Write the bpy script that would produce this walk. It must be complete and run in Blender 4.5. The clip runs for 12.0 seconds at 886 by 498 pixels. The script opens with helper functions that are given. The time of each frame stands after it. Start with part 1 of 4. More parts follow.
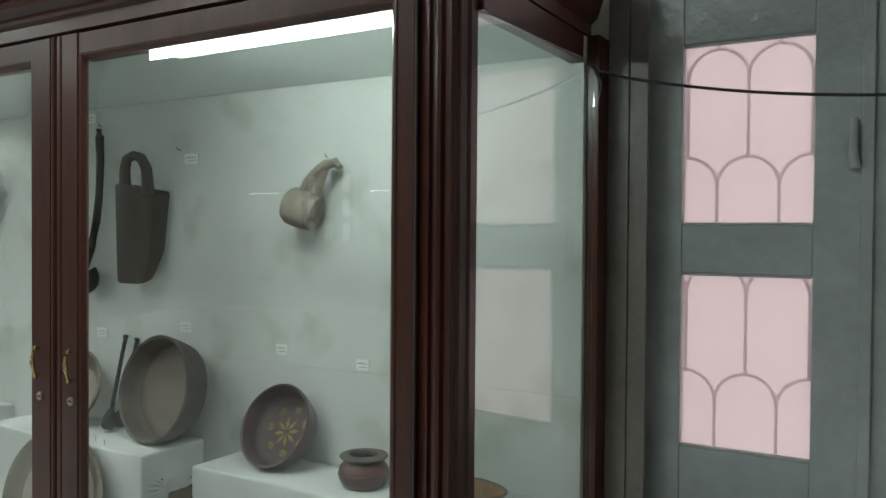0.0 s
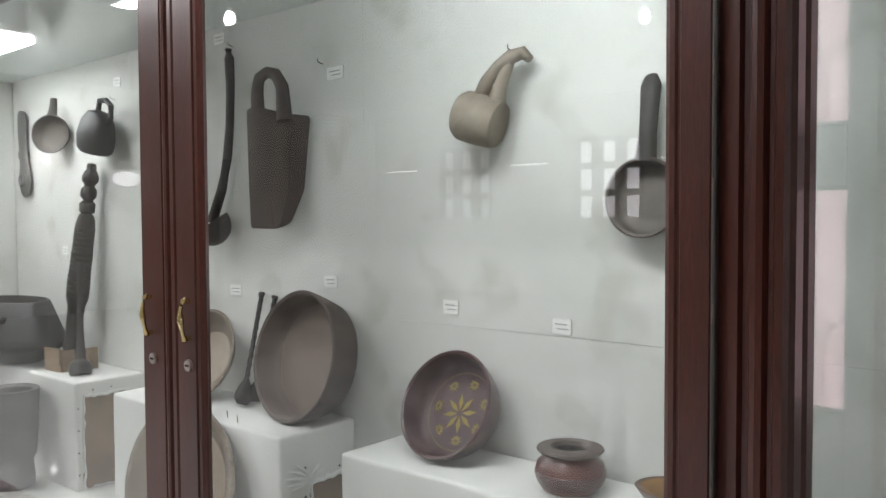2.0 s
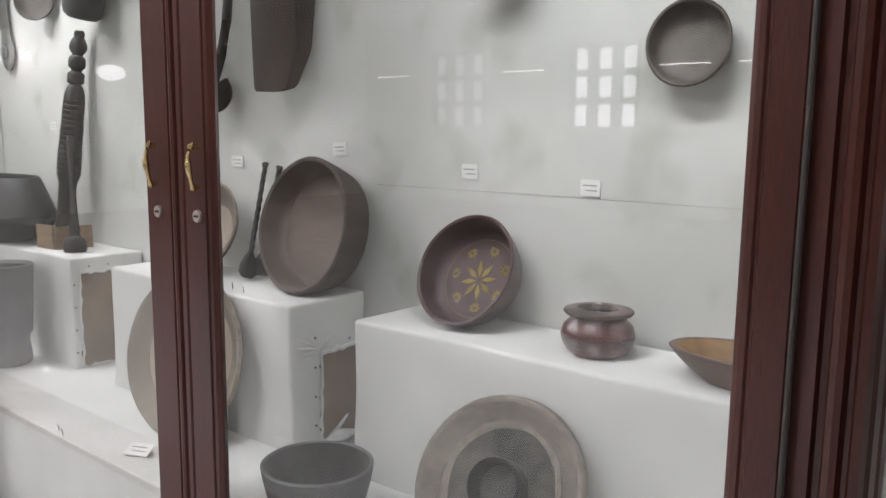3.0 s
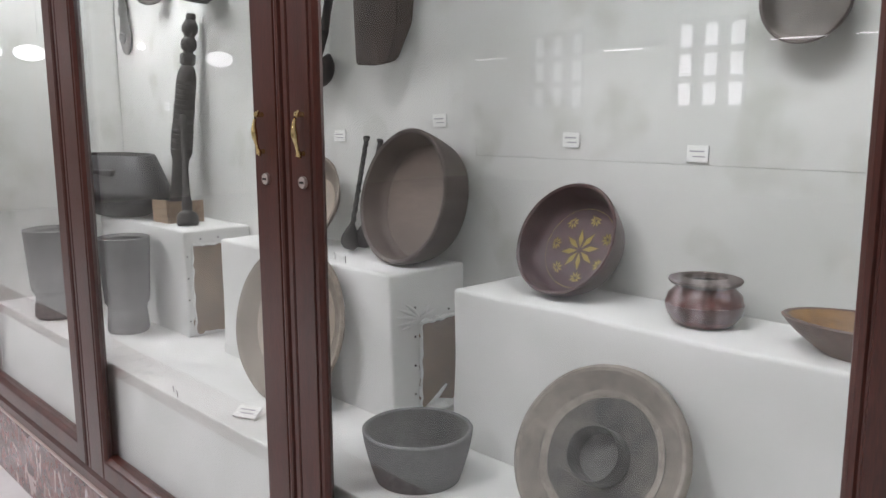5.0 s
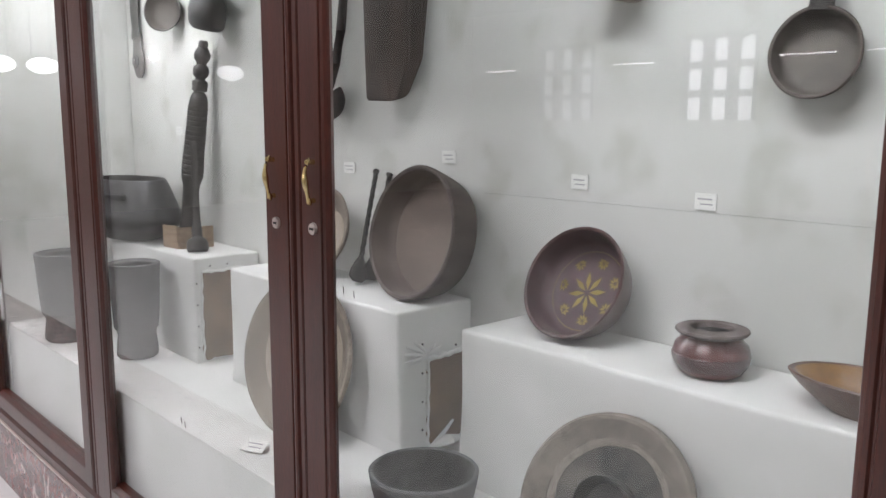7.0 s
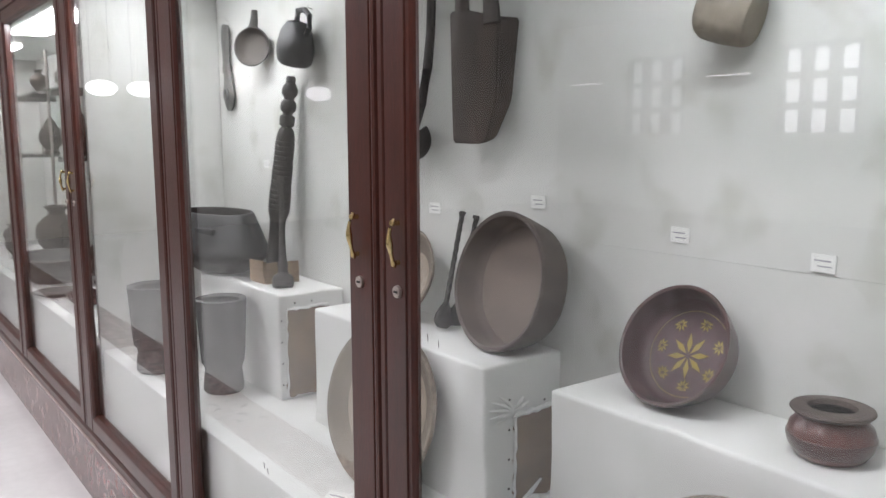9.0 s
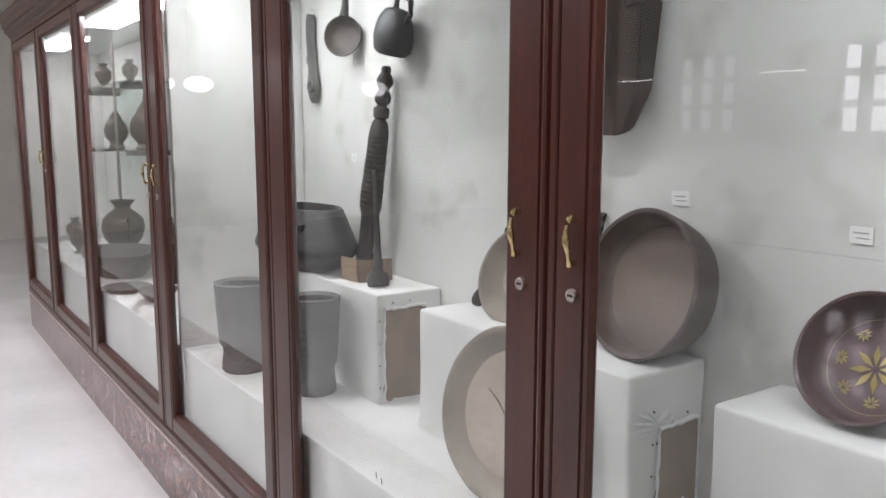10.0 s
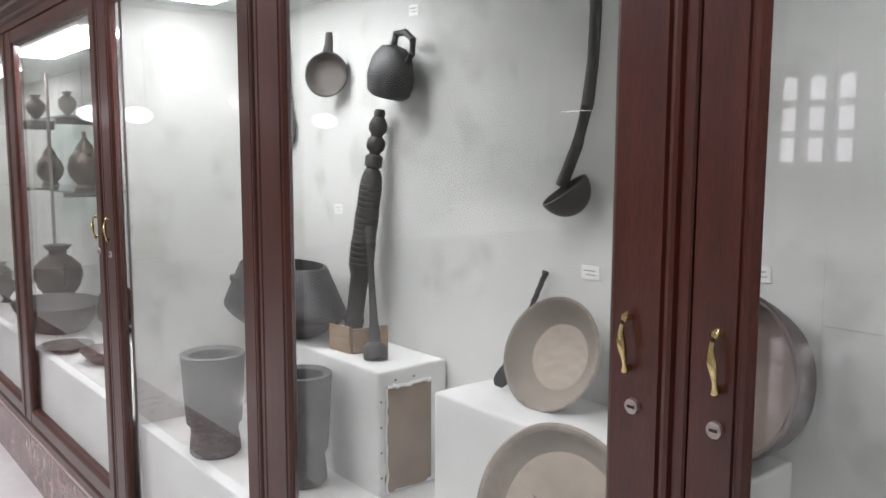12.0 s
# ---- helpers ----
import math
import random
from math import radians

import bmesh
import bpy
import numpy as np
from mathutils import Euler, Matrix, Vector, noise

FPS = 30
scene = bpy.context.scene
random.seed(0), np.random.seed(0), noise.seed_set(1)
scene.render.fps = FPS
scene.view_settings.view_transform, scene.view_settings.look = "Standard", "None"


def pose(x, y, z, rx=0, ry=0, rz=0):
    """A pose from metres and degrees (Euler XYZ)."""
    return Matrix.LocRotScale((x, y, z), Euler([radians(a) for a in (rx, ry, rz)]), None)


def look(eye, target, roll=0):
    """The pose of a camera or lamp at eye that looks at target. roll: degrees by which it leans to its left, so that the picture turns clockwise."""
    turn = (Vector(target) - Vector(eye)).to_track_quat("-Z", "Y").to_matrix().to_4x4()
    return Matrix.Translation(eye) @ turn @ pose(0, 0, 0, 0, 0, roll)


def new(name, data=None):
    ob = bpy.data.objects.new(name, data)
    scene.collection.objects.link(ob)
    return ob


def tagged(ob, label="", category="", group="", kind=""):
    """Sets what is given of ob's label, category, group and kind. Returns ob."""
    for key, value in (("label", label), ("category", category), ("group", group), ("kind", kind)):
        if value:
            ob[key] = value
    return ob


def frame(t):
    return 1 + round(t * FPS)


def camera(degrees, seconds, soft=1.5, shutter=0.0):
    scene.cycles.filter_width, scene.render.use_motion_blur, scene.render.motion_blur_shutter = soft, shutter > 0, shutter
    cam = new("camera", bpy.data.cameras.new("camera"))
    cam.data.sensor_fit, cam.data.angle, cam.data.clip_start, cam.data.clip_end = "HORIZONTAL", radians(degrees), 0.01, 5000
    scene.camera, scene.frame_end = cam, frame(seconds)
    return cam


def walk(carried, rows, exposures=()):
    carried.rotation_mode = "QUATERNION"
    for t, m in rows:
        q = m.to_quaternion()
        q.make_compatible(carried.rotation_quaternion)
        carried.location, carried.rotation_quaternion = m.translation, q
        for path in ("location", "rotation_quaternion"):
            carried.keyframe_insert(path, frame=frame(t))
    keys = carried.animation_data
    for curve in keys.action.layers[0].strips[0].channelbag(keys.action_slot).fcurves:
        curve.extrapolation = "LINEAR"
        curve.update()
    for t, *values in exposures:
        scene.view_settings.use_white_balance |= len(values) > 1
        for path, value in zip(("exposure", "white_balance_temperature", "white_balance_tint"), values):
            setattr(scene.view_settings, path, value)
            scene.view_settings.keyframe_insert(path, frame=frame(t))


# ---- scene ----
cam = camera(58.0, 12.0)
METRES, EYE, TILT, LEAN, TURN = 2.0, 1.85, 0.0, 0.0, 30.4
ROWS = [
    (0.0, 0.0, 0.0, 0.0, 0.01, -1.01, -0.44),
    (0.5, -0.0125, 0.1037, -0.0004, 5.58, -0.86, 0.58),
    (1.0, -0.0106, 0.1932, -0.0006, 9.12, 0.07, 0.34),
    (1.5, -0.0509, 0.2579, -0.0347, 10.04, 0.63, 0.11),
    (2.0, -0.1069, 0.3133, -0.0786, 9.53, -2.2, 0.3),
    (2.5, -0.1424, 0.3369, -0.1034, 7.53, -6.62, -0.19),
    (3.0, -0.1526, 0.3541, -0.1453, 8.7, -8.37, -0.62),
    (3.5, -0.1586, 0.3583, -0.1555, 12.21, -9.68, -0.15),
    (5.5, -0.1532, 0.3496, -0.165, 15.64, -9.42, 0.17),
    (6.0, -0.1499, 0.3489, -0.1646, 15.0, -9.51, -0.01),
    (6.5, -0.1506, 0.3534, -0.1513, 15.5, -9.13, -0.12),
    (7.0, -0.157, 0.3529, -0.1241, 16.19, -8.93, -0.3),
    (9.0, -0.1774, 0.3977, -0.0792, 22.17, -8.2, 0.14),
    (9.5, -0.2367, 0.4125, -0.0902, 25.28, -8.47, 0.21),
    (10.0, -0.3206, 0.4127, -0.0883, 24.59, -8.36, -0.07),
    (10.5, -0.3783, 0.4105, -0.0876, 23.42, -9.23, -1.04),
    (11.0, -0.4239, 0.4311, -0.0789, 22.3, -8.94, -1.45),
    (11.5, -0.4684, 0.4762, -0.0624, 20.66, -8.79, -0.52),
    (12.0, -0.4984, 0.5235, -0.0463, 19.79, -6.53, -0.13),
]
EXPOSE = [(0.0, -0.40, 6300, -1), (0.5, -0.14, 6300, 3), (1.0, 0.06, 6350, 9), (1.7, 0.20, 6450, 13), (2.5, 0.28, 6600, 21), (3.5, 0.3, 6500, 22), (12.0, 0.34, 6450, 22)]
walk(cam, [(t, pose(0, 0, EYE, TILT, LEAN, TURN) @ pose(METRES * x, METRES * y, METRES * z, 90 + pitch, roll, yaw)) for t, x, y, z, yaw, pitch, roll in ROWS], EXPOSE)

# ---- world and large lights ----
world = bpy.data.worlds.new("world")
scene.world = world
world.use_nodes = True
wn = world.node_tree.nodes
sky = wn.new("ShaderNodeTexSky")
sky.sky_type, sky.sun_disc, sky.sun_elevation, sky.sun_rotation = "NISHITA", False, radians(50), radians(200)
world.node_tree.links.new(sky.outputs[0], wn["Background"].inputs[0])
wn["Background"].inputs[1].default_value = 0.1


def area(name, loc, target, sx, sy, power, color):
    lamp = bpy.data.lights.new(name, "AREA")
    lamp.shape, lamp.size, lamp.size_y, lamp.energy, lamp.color = "RECTANGLE", sx, sy, power, color
    ob = new(name, lamp)
    ob.matrix_world = look(loc, target)
    return ob


# Two rows of long lamps, added out of view to light the hall.
HALL = 40.0
for hx in (-8.6, -5.3, -2.0):
    for hy in (-2.4, -0.4):
        area("hall_fill", (hx, hy, 4.12), (hx, hy, 0), 1.3, 0.25, HALL, (0.97, 1.0, 0.99))
TUBE = 64.0   # brightness of the strip inside the near display case


# ---- materials ----
def material(name):
    m = bpy.data.materials.new(name)
    m.use_nodes = True
    nt = m.node_tree
    return m, nt, nt.nodes["Principled BSDF"]


def noise_ramp(nt, scale, a, b, lo=0.35, hi=0.65, detail=5.0, stretch=(1, 1, 1), distort=0.0):
    co = nt.nodes.new("ShaderNodeTexCoord")
    mp = nt.nodes.new("ShaderNodeMapping")
    mp.inputs["Scale"].default_value = stretch
    nt.links.new(co.outputs["Object"], mp.inputs[0])
    no = nt.nodes.new("ShaderNodeTexNoise")
    no.inputs["Scale"].default_value, no.inputs["Detail"].default_value = scale, detail
    no.inputs["Distortion"].default_value = distort
    nt.links.new(mp.outputs[0], no.inputs["Vector"])
    rp = nt.nodes.new("ShaderNodeValToRGB")
    rp.color_ramp.elements[0].position, rp.color_ramp.elements[1].position = lo, hi
    rp.color_ramp.elements[0].color, rp.color_ramp.elements[1].color = (*a, 1), (*b, 1)
    nt.links.new(no.outputs["Fac"], rp.inputs[0])
    return no, rp


def mat(name, a, b, big=4.0, small=60.0, rough=0.6, bump=0.2, metal=0.0, coat=0.0, stretch=(1, 1, 1), grain=0.35, dist=0.004):
    """Two colours in large stains, a fine grain over them, and fine relief."""
    m, nt, p = material(name)
    _, r1 = noise_ramp(nt, big, a, b, stretch=stretch)
    n2, r2 = noise_ramp(nt, small, (1 - grain,) * 3, (1, 1, 1), 0.3, 0.7, stretch=stretch)
    mx = nt.nodes.new("ShaderNodeMix")
    mx.data_type, mx.blend_type = "RGBA", "MULTIPLY"
    mx.inputs["Factor"].default_value = 1.0
    nt.links.new(r1.outputs[0], mx.inputs["A"])
    nt.links.new(r2.outputs[0], mx.inputs["B"])
    nt.links.new(mx.outputs["Result"], p.inputs["Base Color"])
    p.inputs["Roughness"].default_value, p.inputs["Metallic"].default_value = rough, metal
    p.inputs["Coat Weight"].default_value = coat
    p.inputs["Coat Roughness"].default_value = 0.15
    bp = nt.nodes.new("ShaderNodeBump")
    bp.inputs["Strength"].default_value, bp.inputs["Distance"].default_value = bump, dist
    nt.links.new(n2.outputs["Fac"], bp.inputs["Height"])
    nt.links.new(bp.outputs[0], p.inputs["Normal"])
    return m


def plain(name, c, rough=0.5, metal=0.0):
    m, nt, p = material(name)
    p.inputs["Base Color"].default_value = (*c, 1)
    p.inputs["Roughness"].default_value, p.inputs["Metallic"].default_value = rough, metal
    return m


def glow(name, c, strength):
    m, nt, p = material(name)
    p.inputs["Base Color"].default_value = (0.8, 0.8, 0.8, 1)
    p.inputs["Emission Color"].default_value = (*c, 1)
    p.inputs["Emission Strength"].default_value = strength
    return m


def glass_material(name, tint, ior, rough=0.0):
    m, nt, p = material(name)
    out = nt.nodes["Material Output"]
    tr, gl, lw, pw, ma, mx = (nt.nodes.new(k) for k in ("ShaderNodeBsdfTransparent", "ShaderNodeBsdfGlossy", "ShaderNodeLayerWeight", "ShaderNodeMath", "ShaderNodeMath", "ShaderNodeMixShader"))
    tr.inputs[0].default_value = (*tint, 1)
    gl.inputs["Roughness"].default_value = rough
    f0 = ((ior - 1) / (ior + 1)) ** 2
    lw.inputs[0].default_value = 0.5
    pw.operation, pw.inputs[1].default_value = "POWER", 5.0
    ma.operation, ma.inputs[1].default_value, ma.inputs[2].default_value = "MULTIPLY_ADD", 1.0 - f0, f0
    nt.links.new(lw.outputs["Facing"], pw.inputs[0])
    nt.links.new(pw.outputs[0], ma.inputs[0])
    nt.links.new(ma.outputs[0], mx.inputs[0])
    nt.links.new(tr.outputs[0], mx.inputs[1])
    nt.links.new(gl.outputs[0], mx.inputs[2])
    nt.links.new(mx.outputs[0], out.inputs[0])
    return m


WOOD = mat("mahogany_varnish", (0.050, 0.0105, 0.0060), (0.082, 0.018, 0.0102), 3, 90, 0.33, 0.12, coat=0.2, stretch=(6, 6, 0.5), grain=0.45, dist=0.002)
CLOTH = mat("case_lining", (0.60, 0.61, 0.585), (0.70, 0.70, 0.68), 1.7, 160, 0.9, 0.15, grain=0.06)
# mildew blotches of the lining
nt = CLOTH.node_tree
_, spots = noise_ramp(nt, 5.5, (0.70, 0.71, 0.66), (1, 1, 1), 0.33, 0.46, detail=8.0)
mx = nt.nodes.new("ShaderNodeMix")
mx.data_type, mx.blend_type = "RGBA", "MULTIPLY"
mx.inputs["Factor"].default_value = 0.6
old = nt.nodes["Principled BSDF"].inputs["Base Color"].links[0].from_socket
nt.links.new(old, mx.inputs["A"])
nt.links.new(spots.outputs[0], mx.inputs["B"])
nt.links.new(mx.outputs["Result"], nt.nodes["Principled BSDF"].inputs["Base Color"])
WHITE_CLOTH = mat("white_cloth", (0.70, 0.71, 0.69), (0.80, 0.80, 0.79), 5, 220, 0.9, 0.25, grain=0.07)
PAINT = mat("wall_paint", (0.70, 0.68, 0.63), (0.78, 0.76, 0.71), 1.5, 40, 0.7, 0.1, grain=0.06)
CEIL = mat("ceiling_paint", (0.74, 0.74, 0.71), (0.80, 0.80, 0.77), 1.5, 50, 0.8, 0.1, grain=0.05)
CASE_CEIL = mat("case_ceiling_board", (0.66, 0.72, 0.70), (0.74, 0.79, 0.77), 2, 60, 0.12, 0.0, grain=0.04)
GRANITE = mat("red_granite", (0.13, 0.055, 0.052), (0.33, 0.19, 0.18), 14, 45, 0.15, 0.02, grain=0.5)
nt = GRANITE.node_tree
_, veins = noise_ramp(nt, 16.0, (0, 0, 0), (1, 1, 1), 0.60, 0.66, detail=3.0, stretch=(1.0, 1.0, 0.5), distort=1.6)
mx = nt.nodes.new("ShaderNodeMix")
mx.data_type = "RGBA"
mx.inputs["B"].default_value = (0.42, 0.33, 0.32, 1)
nt.links.new(veins.outputs[0], mx.inputs["Factor"])
nt.links.new(nt.nodes["Principled BSDF"].inputs["Base Color"].links[0].from_socket, mx.inputs["A"])
nt.links.new(mx.outputs["Result"], nt.nodes["Principled BSDF"].inputs["Base Color"])
STRIP = plain("plinth_strip", (0.42, 0.34, 0.32), 0.35)
MARBLE = mat("floor_marble", (0.66, 0.655, 0.645), (0.76, 0.755, 0.745), 1.3, 20, 0.018, 0.0, grain=0.05)
GREY_PAINT = mat("grey_gloss_paint", (0.30, 0.32, 0.32), (0.40, 0.42, 0.42), 3, 22, 0.13, 0.45, grain=0.1, dist=0.012)
JAMB = mat("dull_brown_paint", (0.15, 0.132, 0.118), (0.22, 0.195, 0.175), 2.5, 40, 0.45, 0.15, grain=0.15)
BRASS = mat("brass", (0.74, 0.56, 0.24), (0.88, 0.72, 0.40), 30, 200, 0.22, 0.05, metal=1.0)
STEEL = plain("lock_steel", (0.46, 0.41, 0.38), 0.42, 1.0)
BLACK = plain("dark_slot", (0.015, 0.014, 0.013), 0.6)
IRON = plain("grille_iron", (0.32, 0.25, 0.25), 0.5)
GLASS = glass_material("case_glass", (0.97, 0.985, 0.975), 1.55)
SIDE_GLASS = glass_material("side_glass", (0.95, 0.975, 0.96), 2.2)
FROST = glass_material("frosted_pane", (0.98, 0.96, 0.96), 1.5)
nt = FROST.node_tree
tl, mx = nt.nodes.new("ShaderNodeBsdfTranslucent"), nt.nodes.new("ShaderNodeMixShader")
tl.inputs[0].default_value = (0.92, 0.86, 0.87, 1)
mx.inputs[0].default_value = 0.38
nt.links.new(nt.nodes["Material Output"].inputs[0].links[0].from_socket, mx.inputs[1])
nt.links.new(tl.outputs[0], mx.inputs[2])
nt.links.new(mx.outputs[0], nt.nodes["Material Output"].inputs[0])
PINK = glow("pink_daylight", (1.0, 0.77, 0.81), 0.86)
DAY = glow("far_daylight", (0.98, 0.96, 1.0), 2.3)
DAY_DIM = glow("far_daylight_dim", (0.98, 0.96, 1.0), 0.7)
BRIGHT_PANEL = glow("bright_panel_glow", (0.92, 1.0, 0.985), TUBE)
CEIL_SPILL = glow("ceiling_spill_glow", (0.92, 1.0, 0.985), 3.6)
HALL_TUBE = glow("hall_tube_glow", (1.0, 0.99, 0.96), 7.0)
PANEL_GLOW = glow("panel_glow", (0.95, 1.0, 0.985), 17.0)
BULB = glow("bulb_glow", (1, 1, 1), 60.0)
SIGN_GLOW = glow("sign_glow", (1, 1, 1), 2.4)
TAG = plain("paper_tag", (0.82, 0.82, 0.80), 0.7)
INK = plain("tag_ink", (0.33, 0.33, 0.36), 0.8)
CARD = mat("brown_board", (0.20, 0.14, 0.095), (0.31, 0.225, 0.155), 9, 120, 0.9, 0.3, grain=0.25)
WOODCARD = mat("raw_wood_box", (0.30, 0.20, 0.13), (0.42, 0.30, 0.20), 8, 90, 0.7, 0.2, stretch=(1, 6, 6))
DARKWOOD = mat("dark_old_wood", (0.021, 0.019, 0.0185), (0.054, 0.047, 0.043), 9, 70, 0.6, 0.35, stretch=(2, 2, 0.7))
BAGWOOD = mat("brown_dark_wood", (0.042, 0.030, 0.026), (0.095, 0.066, 0.055), 7, 60, 0.6, 0.4, stretch=(3, 3, 0.6))
BLACKWOOD = mat("blackened_wood", (0.012, 0.013, 0.014), (0.032, 0.033, 0.036), 8, 60, 0.5, 0.4, stretch=(1, 3, 3))
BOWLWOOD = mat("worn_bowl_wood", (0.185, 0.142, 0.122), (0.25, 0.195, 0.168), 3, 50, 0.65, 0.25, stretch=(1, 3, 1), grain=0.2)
# Inner wall of the large bowl: its shade is put into this darker brown.
BOWLWALL = mat("shaded_bowl_wall", (0.115, 0.086, 0.075), (0.175, 0.135, 0.117), 4, 50, 0.65, 0.25, stretch=(1, 3, 1), grain=0.2)
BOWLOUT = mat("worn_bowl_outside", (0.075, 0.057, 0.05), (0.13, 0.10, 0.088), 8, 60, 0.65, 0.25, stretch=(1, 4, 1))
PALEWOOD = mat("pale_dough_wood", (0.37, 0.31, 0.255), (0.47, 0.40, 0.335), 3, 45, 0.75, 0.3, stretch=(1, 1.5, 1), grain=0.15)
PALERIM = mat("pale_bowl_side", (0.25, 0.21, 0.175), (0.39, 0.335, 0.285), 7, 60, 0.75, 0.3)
# Inner walls of dish and dough tray, darker than their floors.
PALEWALL = mat("darker_bowl_wall", (0.20, 0.17, 0.145), (0.31, 0.265, 0.22), 2.5, 50, 0.75, 0.3, grain=0.15)
POTRED = mat("red_brown_glaze", (0.10, 0.034, 0.030), (0.17, 0.062, 0.052), 9, 70, 0.3, 0.12, coat=0.3)
CLAY = mat("grey_clay", (0.19, 0.162, 0.14), (0.28, 0.245, 0.212), 7, 50, 0.8, 0.3)
CLAYMID = mat("sooty_clay", (0.05, 0.052, 0.05), (0.15, 0.135, 0.12), 11, 60, 0.75, 0.3)
PANIN = mat("grey_pan_inside", (0.075, 0.065, 0.058), (0.165, 0.145, 0.128), 9, 60, 0.6, 0.3)
CLAYRIM = mat("worn_clay_rim", (0.24, 0.21, 0.18), (0.36, 0.32, 0.28), 10, 70, 0.8, 0.35)
CLAYDARK = mat("smoked_clay", (0.055, 0.058, 0.055), (0.115, 0.115, 0.108), 6, 50, 0.6, 0.2)
GREYSTONE = mat("grey_stone", (0.11, 0.115, 0.115), (0.16, 0.165, 0.165), 6, 80, 0.75, 0.3)
SCOOPWOOD = mat("tan_scoop_wood", (0.20, 0.165, 0.13), (0.31, 0.265, 0.215), 8, 70, 0.7, 0.3)
MAROON = mat("maroon_lacquer", (0.050, 0.020, 0.020), (0.092, 0.038, 0.036), 10, 80, 0.3, 0.12, coat=0.3)
MAROONIN = mat("maroon_lacquer_inside", (0.072, 0.034, 0.037), (0.115, 0.060, 0.064), 9, 60, 0.5, 0.2, coat=0.0)
YELLOW = plain("yellow_paint", (0.58, 0.46, 0.13), 0.6)
OCHRE = mat("ochre_lacquer", (0.22, 0.11, 0.04), (0.38, 0.21, 0.07), 16, 70, 0.4, 0.1)
GREENP = plain("green_paint", (0.10, 0.13, 0.08), 0.5)
ORANGE = plain("orange_paint", (0.42, 0.15, 0.05), 0.5)
DISHOUT = mat("brown_lacquer", (0.10, 0.055, 0.04), (0.16, 0.09, 0.065), 9, 70, 0.4, 0.1)
BRONZE = mat("aged_bronze", (0.03, 0.022, 0.018), (0.085, 0.06, 0.045), 9, 60, 0.35, 0.2, metal=0.6)
CABLE = plain("black_cable", (0.02, 0.018, 0.018), 0.5)
DARKMETAL = plain("dark_bracket", (0.05, 0.045, 0.042), 0.5)


# ---- building helpers ----
def link(name, bm, material_, parent=None, smooth=False):
    me = bpy.data.meshes.new(name)
    bmesh.ops.recalc_face_normals(bm, faces=bm.faces)
    if smooth:
        for f in bm.faces:
            f.smooth = True
    bm.to_mesh(me)
    bm.free()
    me.materials.append(material_)
    if smooth:
        me.set_sharp_from_angle(angle=radians(40))
    ob = new(name, me)
    if parent:
        ob.parent = parent
    return ob


def part(name, bm, material_, parent, label="", smooth=False):
    return tagged(link(name, bm, material_, parent, smooth), label)


def thing(name, m, label, category, group=""):
    ob = new(name)
    ob.empty_display_size = 0.05
    ob.matrix_world = m
    return tagged(ob, label, category, group)


def structure(name, bm, material_, label):
    return tagged(link(name, bm, material_), label, kind="structure")


def box(x0, x1, y0, y1, z0, z1, bevel=0.0, bm=None):
    own = bm or bmesh.new()
    made = bmesh.ops.create_cube(own, size=1.0, matrix=Matrix.Translation(((x0 + x1) / 2, (y0 + y1) / 2, (z0 + z1) / 2)) @ Matrix.Diagonal((x1 - x0, y1 - y0, z1 - z0, 1)))
    if bevel:
        edges = {e for v in made["verts"] for e in v.link_edges}
        bmesh.ops.bevel(own, geom=list(edges), offset=bevel, segments=2, affect="EDGES", profile=0.6)
    return own


def lathe(profile, seg=48, wobble=0.0, seed=0.0, close=False, squash=(1, 1)):
    """A turned shape: (radius, height) pairs round the z axis, slightly uneven."""
    bm = bmesh.new()
    rings = []
    for r, z in profile:
        if r < 1e-5:
            rings.append([bm.verts.new((0, 0, z))])
            continue
        ring = []
        for i in range(seg):
            a = 2 * math.pi * i / seg
            k = 1 + wobble * noise.noise((math.cos(a) * 1.7 + seed, math.sin(a) * 1.7, z * 9 + seed))
            ring.append(bm.verts.new((r * k * math.cos(a) * squash[0], r * k * math.sin(a) * squash[1], z)))
        rings.append(ring)
    pairs = list(zip(rings, rings[1:])) + ([(rings[-1], rings[0])] if close else [])
    for p, q in pairs:
        for i in range(seg):
            j = (i + 1) % seg
            if len(p) == 1 and len(q) == 1:
                break
            if len(p) == 1:
                bm.faces.new((p[0], q[i], q[j]))
            elif len(q) == 1:
                bm.faces.new((p[i], q[0], p[j]))
            else:
                bm.faces.new((p[i], q[i], q[j], p[j]))
    return bm


def sweep(points, radii, seg=12, flat=1.0, up=(0, 0, 1), bm=None):
    """A rod along points, with a radius at each; flat squeezes it across."""
    bm = bm or bmesh.new()
    pts = [Vector(p) for p in points]
    rings = []
    for i, p in enumerate(pts):
        d = (pts[min(i + 1, len(pts) - 1)] - pts[max(i - 1, 0)]).normalized()
        u = Vector(up) if abs(d.dot(Vector(up))) < 0.95 else Vector((0, 1, 0))
        s = d.cross(u).normalized()
        u = s.cross(d).normalized()
        r = radii[i] if hasattr(radii, "__len__") else radii
        rings.append([bm.verts.new(p + s * r * math.cos(a) + u * r * flat * math.sin(a)) for a in (2 * math.pi * k / seg for k in range(seg))])
    for p, q in zip(rings, rings[1:]):
        for i in range(seg):
            bm.faces.new((p[i], p[(i + 1) % seg], q[(i + 1) % seg], q[i]))
    bm.faces.new(rings[0])
    bm.faces.new(rings[-1])
    return bm


